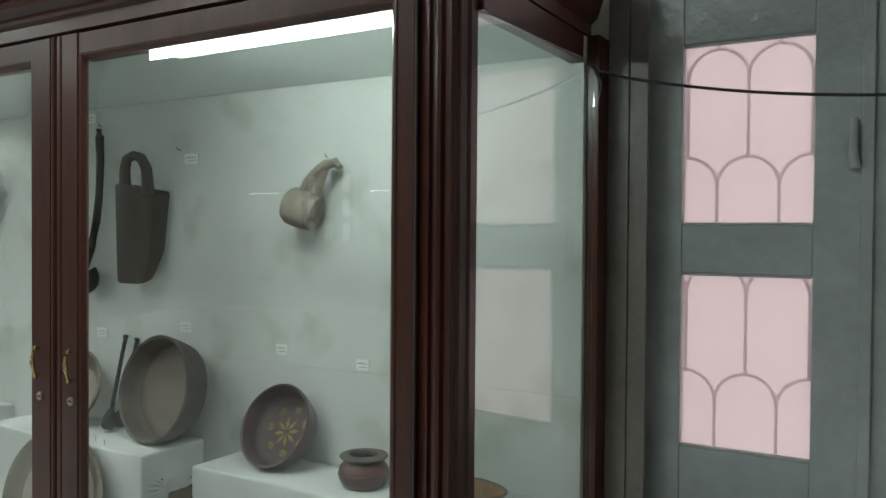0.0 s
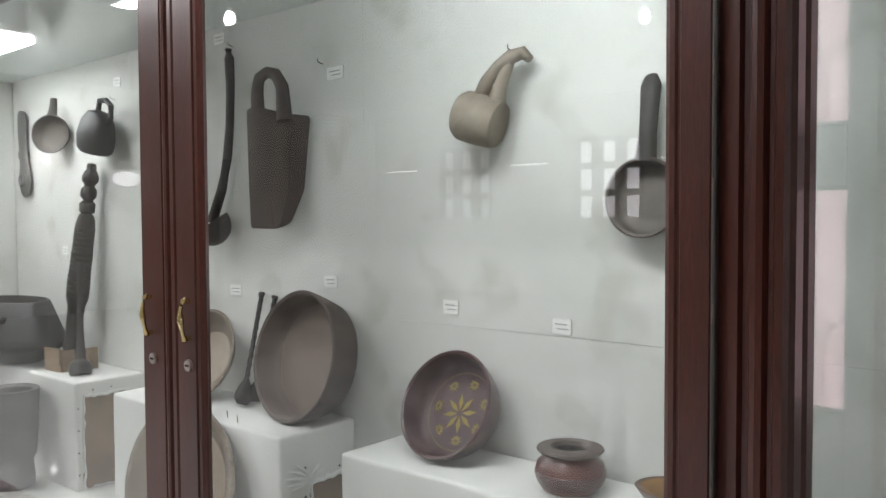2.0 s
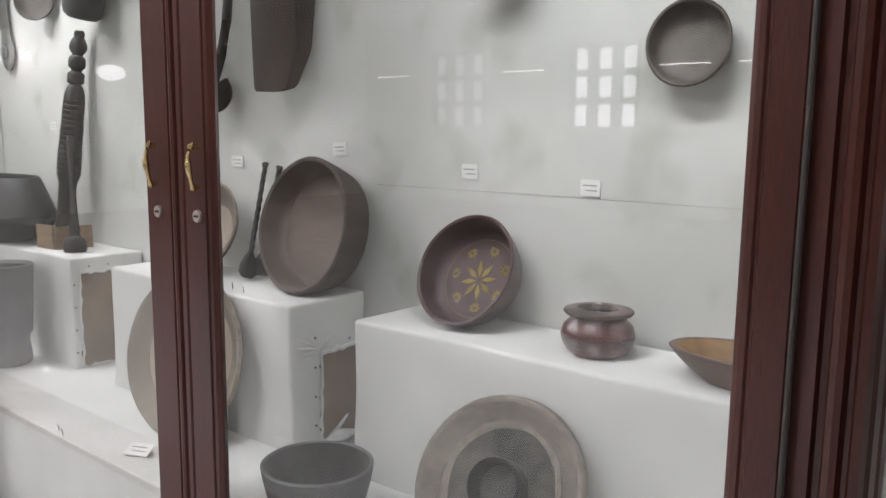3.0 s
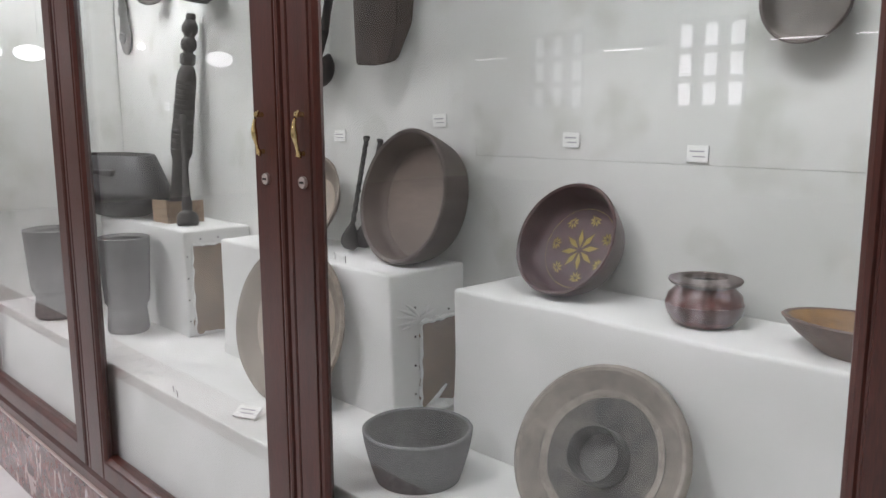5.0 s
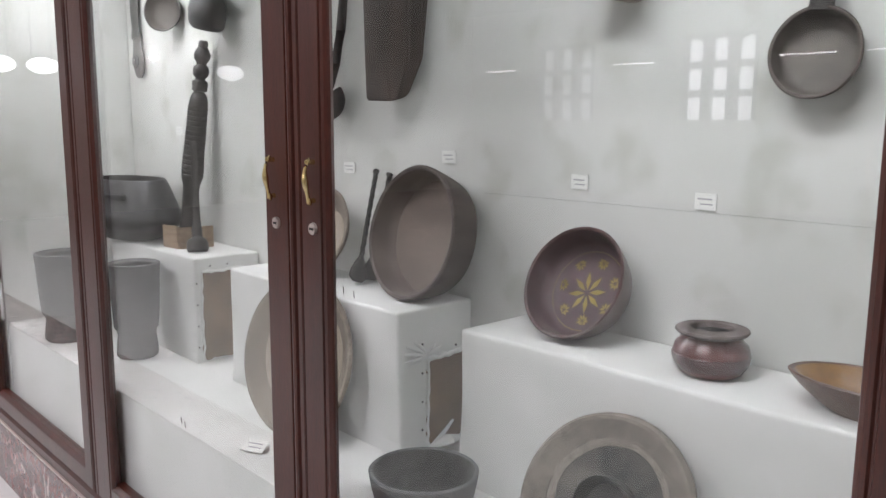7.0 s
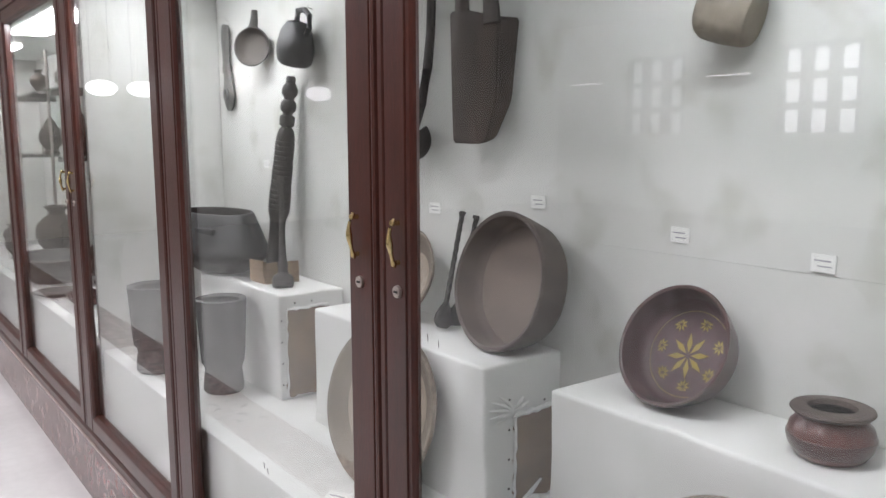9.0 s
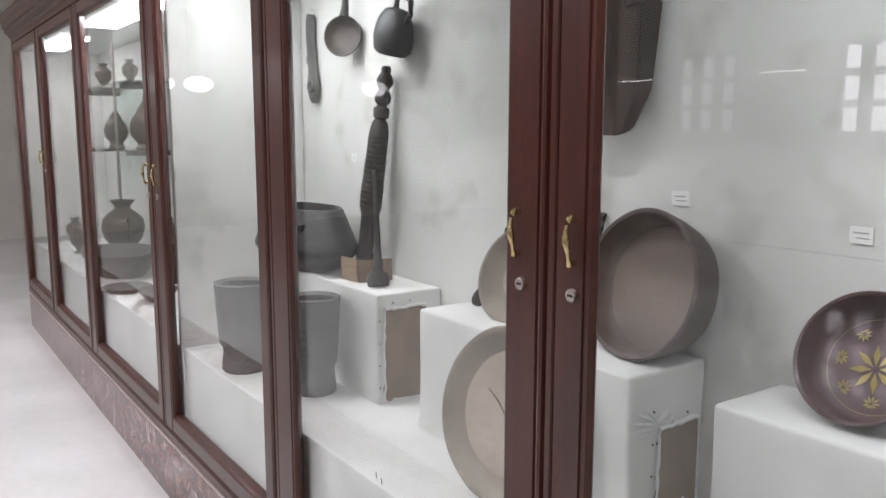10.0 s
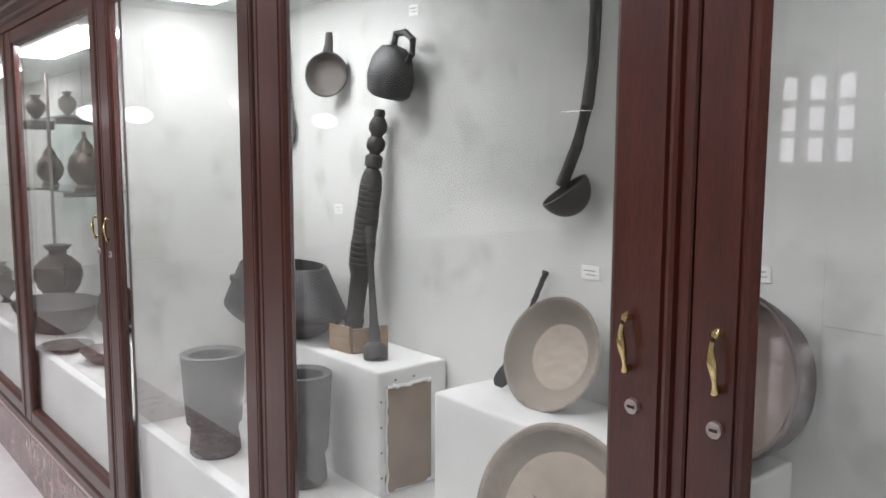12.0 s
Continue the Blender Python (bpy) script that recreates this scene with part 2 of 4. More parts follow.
def arc(c, r, a0, a1, n, plane="xz"):
    out = []
    for i in range(n + 1):
        a = radians(a0 + (a1 - a0) * i / n)
        u, v = r * math.cos(a), r * math.sin(a)
        out.append((c[0] + u, c[1], c[2] + v) if plane == "xz" else (c[0], c[1] + u, c[2] + v) if plane == "yz" else (c[0] + u, c[1] + v, c[2]))
    return out


def extrude_profile(outline, axis, a, b):
    """An outline of 2D points pushed from a to b along x, y or z."""
    bm = bmesh.new()
    def at(p, t):
        return {"z": (p[0], p[1], t), "x": (t, p[0], p[1]), "y": (p[0], t, p[1])}[axis]
    lo, hi = [bm.verts.new(at(p, a)) for p in outline], [bm.verts.new(at(p, b)) for p in outline]
    n = len(outline)
    for i in range(n):
        bm.faces.new((lo[i], lo[(i + 1) % n], hi[(i + 1) % n], hi[i]))
    bm.faces.new(lo)
    bm.faces.new(hi)
    return bm


def facing(x, y, z, tilt, turn=0.0):
    """A pose whose z axis looks out of the case (towards -y), tipped upwards by tilt degrees and turned about the vertical."""
    return pose(x, y, z, 90 - tilt, 0, turn)


def leaning(x, y_back, z_rest, rim, base, depth, tilt, turn=0.0):
    """The pose of a round vessel on its edge that leans back on a wall: z axis out of its mouth, origin at the centre of its rim."""
    c, s = math.cos(radians(tilt)), math.sin(radians(tilt))
    low = max(rim * c, depth * s + base * c)
    back = max(rim * s, base * s + depth * c)
    return facing(x, y_back - back, z_rest + low, tilt, turn)


# ---- the hall ----
WALL_Y, BACK, GLASS_Y, FACE = 2.13, 2.03, 1.380, 1.353
X0, X1, YS, ZC = -15.0, 3.2, -12.3, 4.2
structure("floor", box(X0, X1, YS, WALL_Y, -0.12, 0.0), MARBLE, "polished white marble floor that mirrors the light")
structure("floor_border", box(X0, X1, 0.235, 0.55, -0.1, 0.004), GRANITE, "dark red granite band laid in the marble floor")
structure("ceiling", box(X0, X1, YS, WALL_Y, ZC, ZC + 0.15), CEIL, "plain white painted ceiling of the hall")
structure("wall_west", box(X0 - 0.2, X0, YS, WALL_Y, 0, ZC), PAINT, "plain cream painted end wall of the hall")
structure("wall_east", box(X1, X1 + 0.2, YS, WALL_Y, 0, ZC), PAINT, "plain cream painted end wall of the hall")


def wall_with_holes(name, x0, x1, y0, y1, holes, label):
    bm = bmesh.new()
    x = x0
    for hx0, hx1, hz0, hz1 in sorted(holes):
        box(x, hx0, y0, y1, 0, ZC, bm=bm)
        box(hx0, hx1, y0, y1, 0, hz0, bm=bm)
        box(hx0, hx1, y0, y1, hz1, ZC, bm=bm)
        x = hx1
    box(x, x1, y0, y1, 0, ZC, bm=bm)
    return structure(name, bm, PAINT, label)


WX0, WX1, WZ0, WZ1 = -0.672, 0.48, 1.0, 3.1
wall_with_holes("wall_north", X0, X1, WALL_Y, WALL_Y + 0.35, [(WX0, WX1, WZ0, WZ1)], "cream painted wall behind the display cases")
wall_with_holes("wall_south", X0, X1, YS - 0.3, YS, [(-12.9, -11.3, 1.7, 3.36), (-9.2, -7.6, 1.7, 3.36)], "cream painted far wall with arched windows")


# ---- far windows with arched lights ----
def far_window(cx):
    w = tagged(new("window_2"), "far window with three arched columns of panes", kind="structure")
    w.matrix_world = pose(cx, YS - 0.1, 0)
    for i in range(4):
        x = -0.8 + i * 0.5333
        part("mullion", box(x - (0 if i == 0 else 0.11), x + (0 if i == 3 else 0.11), -0.05, 0.05, 1.7, 3.36), GREY_PAINT, w)
    for i in range(3):
        xa, xb = -0.73 + i * 0.5333 - (0.07 if i == 0 else 0), -0.8 + (i + 1) * 0.5333 - 0.07
        if i == 0:
            xa = -0.8
        if i == 2:
            xb = 0.8
        for z in (2.2, 2.76):
            part("glazing_bar", box(xa, xb, -0.03, 0.03, z - 0.07, z + 0.07), GREY_PAINT, w)
        xm, r = (xa + xb) / 2, (xb - xa) / 2
        outline = [(xa, 3.36), (xa, 3.10)] + [(xm - r * math.cos(radians(a)), 3.10 + 0.17 * math.sin(radians(a))) for a in range(15, 180, 15)] + [(xb, 3.10), (xb, 3.36)]
        part("arch_head", extrude_profile(outline, "y", -0.03, 0.03), GREY_PAINT, w)


for cx in (-12.1, -8.4):
    far_window(cx)
# Daylight comes from two glowing sheets, the left one set dimmer.
tagged(link("backdrop", box(-10.2, -6.5, YS - 1.0, YS - 0.95, 0.6, 4.0), DAY), "bright glowing backdrop standing in for daylight outside the far windows", kind="structure")
tagged(link("backdrop", box(-14.0, -10.3, YS - 1.0, YS - 0.95, 0.6, 4.0), DAY_DIM), "dimmer glowing backdrop standing in for daylight outside the far windows", kind="structure")

# ---- the grey window beside the case, with a scalloped grille and pink daylight ----
win = tagged(new("window_1"), "grey gloss-painted window with a scalloped iron grille", kind="structure")
win.matrix_world = pose(0, 0, 0)
WY = 2.2


def leaf_of_window(xa, xb, hinge_side):
    holes = [(1.285, 1.755), (1.88, 2.363), (2.50, 2.96)]
    px0, px1 = xa + 0.105, xb - 0.115
    leaf = part("casement", box(xa, px0, WY - 0.022, WY + 0.022, 1.06, 3.06, 0.004), GREY_PAINT, win, "grey painted casement")
    part("stile", box(px1, xb, WY - 0.022, WY + 0.022, 1.06, 3.06, 0.004), GREY_PAINT, leaf)
    zs = [1.06] + [z for h in holes for z in h] + [3.06]
    for z0, z1 in zip(zs[::2], zs[1::2]):
        part("rail", box(px0, px1, WY - 0.020, WY + 0.020, z0, z1, 0.004), GREY_PAINT, leaf)
    for z0, z1 in holes:
        pane = part("pane", box(px0 + 0.001, px1 - 0.001, WY - 0.003, WY + 0.003, z0 + 0.001, z1 - 0.001), FROST, leaf, "dusty window pane")
        pane.visible_shadow = False
        for za, zb in ((z0, z0 + 0.008), (z1 - 0.008, z1)):
            part("putty_bead", box(px0, px1, WY - 0.016, WY - 0.004, za, zb, 0.002), GREY_PAINT, leaf)


leaf_of_window(-0.640, -0.098, 1)
leaf_of_window(-0.092, 0.450, -1)
for xa, xb, m_ in ((WX0, -0.642, JAMB), (0.452, WX1, GREY_PAINT)):
    part("frame_post", box(xa, xb, WY - 0.055, WY + 0.09, WZ0, WZ1, 0.003), m_, win)
for xa, xb in ((-0.722, -0.664), (-0.661, -0.612)):
    part("architrave", box(xa, xb, WALL_Y - 0.014, WALL_Y - 0.001, 0.0, WZ1 + 0.1, 0.002), JAMB, win, "dull brown painted board")
part("frame_head", box(WX0 + 0.03, WX1 - 0.03, WY - 0.05, WY + 0.085, 3.062, WZ1), GREY_PAINT, win)
part("window_sill", box(WX0 - 0.02, WX1 + 0.02, WALL_Y - 0.03, WY + 0.09, WZ0 - 0.045, WZ0 + 0.058, 0.006), GREY_PAINT, win, "grey painted sill")
part("meeting_bead", box(-0.108, -0.08, WY - 0.034, WY - 0.0225, 1.06, 3.06, 0.004), GREY_PAINT, win)
part("drop_bolt", sweep([(-0.125, WY - 0.035, 2.14), (-0.125, WY - 0.04, 2.05), (-0.12, WY - 0.035, 2.02)], [0.009, 0.011, 0.013]), GREY_PAINT, win, "painted-over bolt")
part("hinge_bolt", box(-0.16, -0.13, WY - 0.04, WY - 0.02, 1.06, 1.14, 0.006), DARKMETAL, win, "dark corroded bolt")
PITCH, RISE = 0.158, 0.293
for row in range(8):
    top = 2.36 + 2 * RISE - row * RISE
    for i in range(8):
        x = -0.698 + i * PITCH + (PITCH / 2 if row % 2 else 0)
        if x + PITCH > WX1:
            continue
        z = top - PITCH / 2
        pts = [(x, WY + 0.06, z - 0.21)] + arc((x + PITCH / 2, WY + 0.06, z), PITCH / 2, 180, 0, 12) + [(x + PITCH, WY + 0.06, z - 0.21)]
        if z - 0.21 > WZ0 - 0.1 and top < WZ1:
            part("grille_bar", sweep(pts, 0.0045, 6, up=(0, 1, 0)), IRON, win)
# A plain sheet that glows by itself gives the pink daylight.
tagged(link("backdrop", box(WX0 - 1.2, WX1 + 1.2, 3.2, 3.25, 0.2, 4.2), PINK), "pale pink glowing backdrop standing in for daylight outside the window", kind="structure")

# ---- display case carcass ----
FLOORZ, CASE_C, GB, GT = 0.72, 2.335, 0.43, 2.312
XL, XM, XR = -8.6, -4.48, -0.765


def case_shell():
    c = thing("display_case", pose(0, 0, 0), "long dark mahogany display case on a red granite plinth", "display case")
    part("plinth", box(XL, XR, 1.355, BACK + 0.06, 0.0, 0.292), GRANITE, c, "polished red granite plinth")
    part("plinth_edge", box(XL, XR + 0.008, 1.345, BACK + 0.06, 0.292, 0.302, 0.002), STRIP, c, "pale stone edge")
    rail = [(1.352, 0.302), (1.352, 0.335), (1.358, 0.342), (1.372, 0.355), (1.41, 0.355), (1.41, 0.302)]
    part("base_rail", extrude_profile(rail, "x", XL, XR), WOOD, c)
    head = [(1.372, 2.385), (1.354, 2.392), (1.354, 2.425), (1.340, 2.432), (1.335, 2.44), (1.340, 2.45), (1.328, 2.458), (1.312, 2.468), (1.308, 2.48),
            (1.316, 2.492), (1.300, 2.50), (1.296, 2.535), (1.274, 2.548), (1.262, 2.565), (1.262, 2.585), (1.45, 2.585), (1.45, 2.385)]
    part("cornice", extrude_profile(head, "x", XL, XR + 0.012), WOOD, c, "moulded mahogany cornice")
    part("top_board", box(XL, XR - 0.01, 1.451, BACK + 0.06, 2.56, 2.584), WOOD, c)
    # the end of the case: corner posts, rails and glass
    post = [(-0.858, 1.366), (-0.834, 1.362), (-0.831, 1.371), (-0.824, 1.371), (-0.820, 1.361), (-0.813, 1.359), (-0.806, 1.361), (-0.802, 1.371), (-0.797, 1.371), (-0.793, 1.363), (-0.784, 1.364),
            (-0.780, 1.374), (-0.785, 1.380), (-0.785, 1.386), (-0.778, 1.392), (-0.776, 1.412), (-0.781, 1.418), (-0.781, 1.424), (-0.775, 1.430), (-0.775, 1.456), (-0.858, 1.456)]
    part("corner_post", extrude_profile(post, "z", 0.302, 2.386), WOOD, c)
    part("corner_post", box(-0.758, -0.723, 2.046, WALL_Y - 0.002, 0.302, 2.386, 0.004), WOOD, c)
    part("side_rail", box(-0.80, -0.762, 1.457, 2.045, 0.302, GB, 0.003), WOOD, c)
    part("side_rail", box(-0.80, -0.762, 1.457, 2.045, GT, 2.386, 0.003), WOOD, c)
    side = [(XR - 0.02, 2.386), (XR + 0.002, 2.392), (XR + 0.002, 2.425), (XR + 0.02, 2.44), (XR + 0.03, 2.47), (XR + 0.04, 2.5), (XR + 0.04, 2.535), (XR + 0.07, 2.56), (XR + 0.07, 2.585), (XR - 0.02, 2.585)]
    part("side_cornice", extrude_profile(side, "y", 1.28, BACK + 0.06), WOOD, c)
    pane = [(-0.778, 1.457), (-0.773, 1.457), (-0.735, 2.045), (-0.740, 2.045)]
    g = part("side_glass", extrude_profile(pane, "z", GB + 0.001, GT - 0.001), SIDE_GLASS, c, "clear glass end panel")
    g.visible_shadow = False
    # lining
    for xa, xb, za, zb in ((XM + 0.02, -2.1299, 0.31, 2.384), (-2.1295, -0.760, 0.31, 1.4150), (-2.1295, -0.760, 1.4158, 2.384)):
        part("back_panel", box(xa, xb, BACK, BACK + 0.03, za, zb), CLOTH, c, "pale stained cloth-covered back panel")
    part("back_panel", box(XL + 0.02, XM - 0.02, BACK, BACK + 0.03, 0.31, 2.384), CLOTH, c, "pale back panel")
    part("partition", box(XM - 0.015, XM + 0.015, 1.42, BACK - 0.001, 0.31, 2.38), CLOTH, c, "white partition board")
    part("partition", box(XL, XL + 0.03, 1.42, BACK - 0.001, 0.31, 2.38), CLOTH, c, "white end board")
    for xa, xb in ((XM + 0.018, XR - 0.06), (XL + 0.032, XM - 0.018)):
        part("inner_ceiling", box(xa, xb, 1.415, BACK - 0.002, CASE_C, CASE_C + 0.012), CASE_CEIL, c, "white ceiling board inside the case")
        part("platform", box(xa, xb, 1.425, BACK - 0.002, 0.36, FLOORZ, 0.006), WHITE_CLOTH, c, "white cloth-covered platform")
    # light panels in the ceiling boards
    for xa, xb in ((-4.3, -3.45), (-6.5, -5.3), (-8.3, -7.3)):
        part("light_panel", box(xa, xb, 1.50, 1.70, CASE_C - 0.014, CASE_C - 0.001, 0.002), PANEL_GLOW, c, "glowing light panel in the case ceiling")
    # Glowing sheet added to imitate the light strip's wide spill on the ceiling board.
    part("ceiling_spill", box(-1.74, -0.93, 1.424, 1.535, CASE_C - 0.006, CASE_C - 0.001, 0.002), CEIL_SPILL, c, "glowing sheet standing in for strip light spilled on the ceiling")
    part("light_strip", box(-1.72, -0.93, 1.414, 1.421, CASE_C - 0.034, CASE_C - 0.002, 0.002), BRIGHT_PANEL, c, "glowing light strip behind the head rail")
    return c


CASE = case_shell()


def handle_parts(door, x, z, shift):
    """An ornate bow handle of brass with two fixing lugs, and a round cam lock below it."""
    n = 16
    pts, rad = [], []
    for i in range(n + 1):
        s = i / n
        pts.append((x + 0.003 * math.sin(s * 6.3), FACE - 0.009 - 0.012 * math.sin(math.pi * s) ** 0.7, z - 0.046 + 0.092 * s))
        rad.append(0.0036 + 0.0034 * math.exp(-((s - 0.5) / 0.16) ** 2) + 0.0026 * math.exp(-((s - 0.06) / 0.07) ** 2) + 0.0026 * math.exp(-((s - 0.94) / 0.07) ** 2) - (0.002 if i in (0, n) else 0))
    h = part("handle", sweep(pts, rad, 10), BRASS, door, "ornate brass bow handle", True)
    for dz in (-0.038, 0.038):
        part("fixing_lug", sweep([(x, FACE - 0.014, z + dz), (x, FACE + 0.002, z + dz)], [0.004, 0.0055], 8, up=(0, 0, 1)), BRASS, h)
    bm = lathe([(0, 0.004), (0.006, 0.004), (0.0085, 0.003), (0.0115, 0.004), (0.0125, 0.0), (0.0125, -0.004)], 24)
    bm.transform(pose(x + shift, FACE - 0.002, z - 0.095, 90, 0, 0))
    lock = part("lock", bm, STEEL, door, "round steel lock", True)
    part("keyhole", box(x + shift - 0.006, x + shift + 0.006, FACE - 0.0075, FACE - 0.005, z - 0.097, z - 0.093), BLACK, lock)


def door_leaf(xa, xb, handle, sw=0.13, swr=0.13, reeded=True):
    """A glazed door: moulded stiles, rails, pane, and a handle on one edge."""
    d = thing("display_case_door", pose(0, 0, 0), "closed mahogany glazed case door with brass handle and lock", "cabinet door", "glazed doors of the long case")
    d.parent = None
    g = 0.0015
    def stile(x_out, x_in, sw, reeds):
        s = 1 if x_in > x_out else -1
        if not reeds:
            prof = [(0, 0.045), (0, 0.003), (0.003, 0), (sw - 0.024, 0), (sw - 0.022, 0.004), (sw - 0.019, 0.004), (sw - 0.016, 0.001), (sw - 0.009, 0.002), (sw - 0.002, 0.008), (sw, 0.012), (sw - 0.012, 0.027), (sw - 0.040, 0.045)]
            return extrude_profile([(x_out + s * u, FACE + v) for u, v in prof], "z", 0.357, 2.382)
        prof = [(0, 0.045), (0, 0.003), (0.003, 0), (0.016, 0), (0.019, 0.006), (0.023, 0.006), (0.026, -0.002), (0.032, -0.004), (0.038, -0.002), (0.041, 0.006), (0.045, 0.006), (0.048, 0),
                (sw - 0.016, 0), (sw - 0.010, 0.003), (sw - 0.004, 0.010), (sw, 0.014), (sw - 0.012, 0.028), (sw - 0.040, 0.045)]
        return extrude_profile([(x_out + s * u, FACE + v) for u, v in prof], "z", 0.357, 2.382)
    part("stile", stile(xa + g, xa + sw, sw, False), WOOD, d)
    part("stile", stile(xb - g, xb - swr, swr, reeded), WOOD, d)
    def rail(z_out, z_in):
        s = 1 if z_in > z_out else -1
        w = abs(z_in - z_out)
        prof = [(0.044, 0), (0, 0), (0, w - 0.016), (0.003, w - 0.010), (0.012, w - 0.004), (0.016, w), (0.044, w)]
        return extrude_profile([(FACE + v + 0.001, z_out + s * u) for v, u in prof], "x", xa + sw - 0.012, xb - swr + 0.012)
    part("rail", rail(0.358, GB), WOOD, d)
    part("rail", rail(2.381, GT), WOOD, d)
    pane = part("pane", box(xa + sw - 0.018, xb - swr + 0.018, GLASS_Y, GLASS_Y + 0.004, GB - 0.004, GT + 0.004), GLASS, d, "clear glass pane")
    pane.visible_shadow = False
    hx = xb - 0.098 if handle == "right" else xa + 0.049
    handle_parts(d, hx, 1.487, 0.008 if handle == "right" else -0.003)
    return d


EDGES = [-8.6, -7.34, -6.03, -4.535, -3.265, -2.003, -0.860]
for i, (xa, xb) in enumerate(zip(EDGES, EDGES[1:])):
    door_leaf(xa, xb, ("right", "left")[i % 2], (0.115, 0.115, 0.115, 0.115, 0.128, 0.092)[i], (0.115, 0.115, 0.115, 0.125, 0.146, 0.063)[i], i < 5)


hinge = part("piano_hinge", sweep([(-0.859, FACE - 0.001, 0.36), (-0.859, FACE + 0.0005, 2.38)], 0.0032, 8), DARKMETAL, CASE, "dark hinge with pale dashes for scrapes and glints")
rng = random.Random(5)
# Paler dashes: scrapes, and highlights on the knuckles put in as colour.
for k in range(9):
    z = 0.9 + k * 0.16 + rng.uniform(-0.03, 0.03)
    part("scrape_and_glint", sweep([(-0.8595, FACE - 0.0025, z), (-0.8585, FACE - 0.0025, z + rng.uniform(0.012, 0.03))], 0.0016, 6), BOWLOUT, hinge)

# ---- cloth-covered stands inside the case ----
def covered_block(x0, x1, y0, z1, patch=None, name="display_stand", label="white cloth-covered display block"):
    b = thing(name, pose(0, 0, 0), label, "display stand", "cloth-covered stands")
    bm = box(x0, x1, y0, BACK - 0.004, FLOORZ, z1, 0.0)
    bmesh.ops.subdivide_edges(bm, edges=list(bm.edges), cuts=9, use_grid_fill=True)
    for v in bm.verts:
        k = 0.004 * noise.noise(v.co * 6.0)
        v.co += Vector((k, k * 0.7, 0 if v.co.z < FLOORZ + 0.01 else k))
        if v.co.y > BACK - 0.01:
            v.co.y = BACK - 0.004
        v.co.z = max(v.co.z, FLOORZ)
    sharp = [e for e in bm.edges if len(e.link_faces) == 2 and e.calc_face_angle() > 1.0 and min(v.co.z for v in e.verts) > FLOORZ + 0.01]
    bmesh.ops.bevel(bm, geom=sharp, offset=0.009, segments=3, affect="EDGES", profile=0.5)
    part("cover", bm, WHITE_CLOTH, b, "", True)
    if patch:
        ya, yb, za, zb = patch
        n = 14
        rng = random.Random(int(abs(x0) * 100))
        edge = [(ya + (yb - ya) * i / n, zb + rng.uniform(-0.006, 0.004)) for i in range(n + 1)]
        edge += [(yb, zb + (za - zb) * i / n) for i in range(1, n)]
        edge += [(yb + (ya - yb) * i / n, za + rng.uniform(-0.004, 0.008)) for i in range(n + 1)]
        edge += [(ya + rng.uniform(-0.006, 0.006), za + (zb - za) * i / n) for i in range(1, n)]
        part("bare_board", extrude_profile(edge, "x", x1 + 0.001, x1 + 0.007), CARD, b, "bare brown board where the cloth is torn away")
        lip = [(x1 + 0.008, y, z + 0.004) for y, z in edge[:n + 1]]
        part("torn_hem", sweep(lip, [0.005 + 0.003 * rng.random() for _ in lip], 6), WHITE_CLOTH, b, "frayed cloth hem", True)
        lip = [(x1 + 0.007, ya - 0.002 + rng.uniform(-0.003, 0.003), za + (zb - za) * i / n) for i in range(n + 1)]
        part("torn_hem", sweep(lip, [0.003 + 0.003 * rng.random() for _ in lip], 6), WHITE_CLOTH, b, "frayed cloth hem", True)
        for k in range(6):
            yy, zz = (ya - 0.02, za + 0.05 + k * 0.08) if k < 4 else (ya + (k - 3.5) * 0.07, zb + 0.022)
            part("pin", lathe([(0, 0.003), (0.003, 0.002), (0.0035, 0)], 8), BLACK, b).matrix_local = pose(x1 + 0.004, yy, zz, 0, 90, 0)
    return b


covered_block(-4.08, -3.32, 1.755, 1.112, (1.782, 1.955, 0.73, 1.058), label="white cloth block torn open to brown board")
B2 = covered_block(-3.055, -2.172, 1.755, 1.115, (1.855, 2.0, 0.728, 0.972), label="white cloth block with torn pinned side")
covered_block(-1.965, -0.83, 1.776, 1.110, label="long white cloth-covered display block")
# gathered creases of the cloth by the torn corner of the middle block
for k, (dy, dz) in enumerate(((-0.07, 0.035), (-0.078, 0.015), (-0.075, -0.006), (-0.062, -0.022), (-0.045, 0.045), (0.035, 0.03), (0.055, 0.015))):
    crease = sweep([(-2.168, 1.85, 0.985), (-2.163, 1.85 + dy * 0.5, 0.985 + dz * 0.6), (-2.17, 1.85 + dy, 0.985 + dz)], [0.003, 0.006, 0.002], 8)
    part("crease", crease, WHITE_CLOTH, B2, "", True)
part("loose_strip", sweep([(-2.163, 1.86, 0.724), (-2.15, 1.90, 0.76), (-2.145, 1.93, 0.79)], [0.004, 0.006, 0.003], 8), WHITE_CLOTH, B2, "loose strip of cloth", True)
part("loose_fold", sweep([(-2.16, 1.84, 0.722), (-2.13, 1.90, 0.745), (-2.15, 1.97, 0.73)], [0.004, 0.024, 0.008], 10, flat=0.6), WHITE_CLOTH, B2, "crumpled cloth fold", True)
for x, y, z in ((-2.47, 1.80, 1.114), (-2.40, 1.785, 1.114), (-2.80, 1.445, FLOORZ - 0.001), (-2.755, 1.435, FLOORZ - 0.001)):
    n_ = thing("nail", pose(x, y, z, 8, 5, 0), "small iron nail in a cloth-covered block", "nail", "nails in the cloth")
    part("shaft", sweep([(0, 0, 0), (0, 0, 0.022)], 0.0011, 6), BLACK, n_)


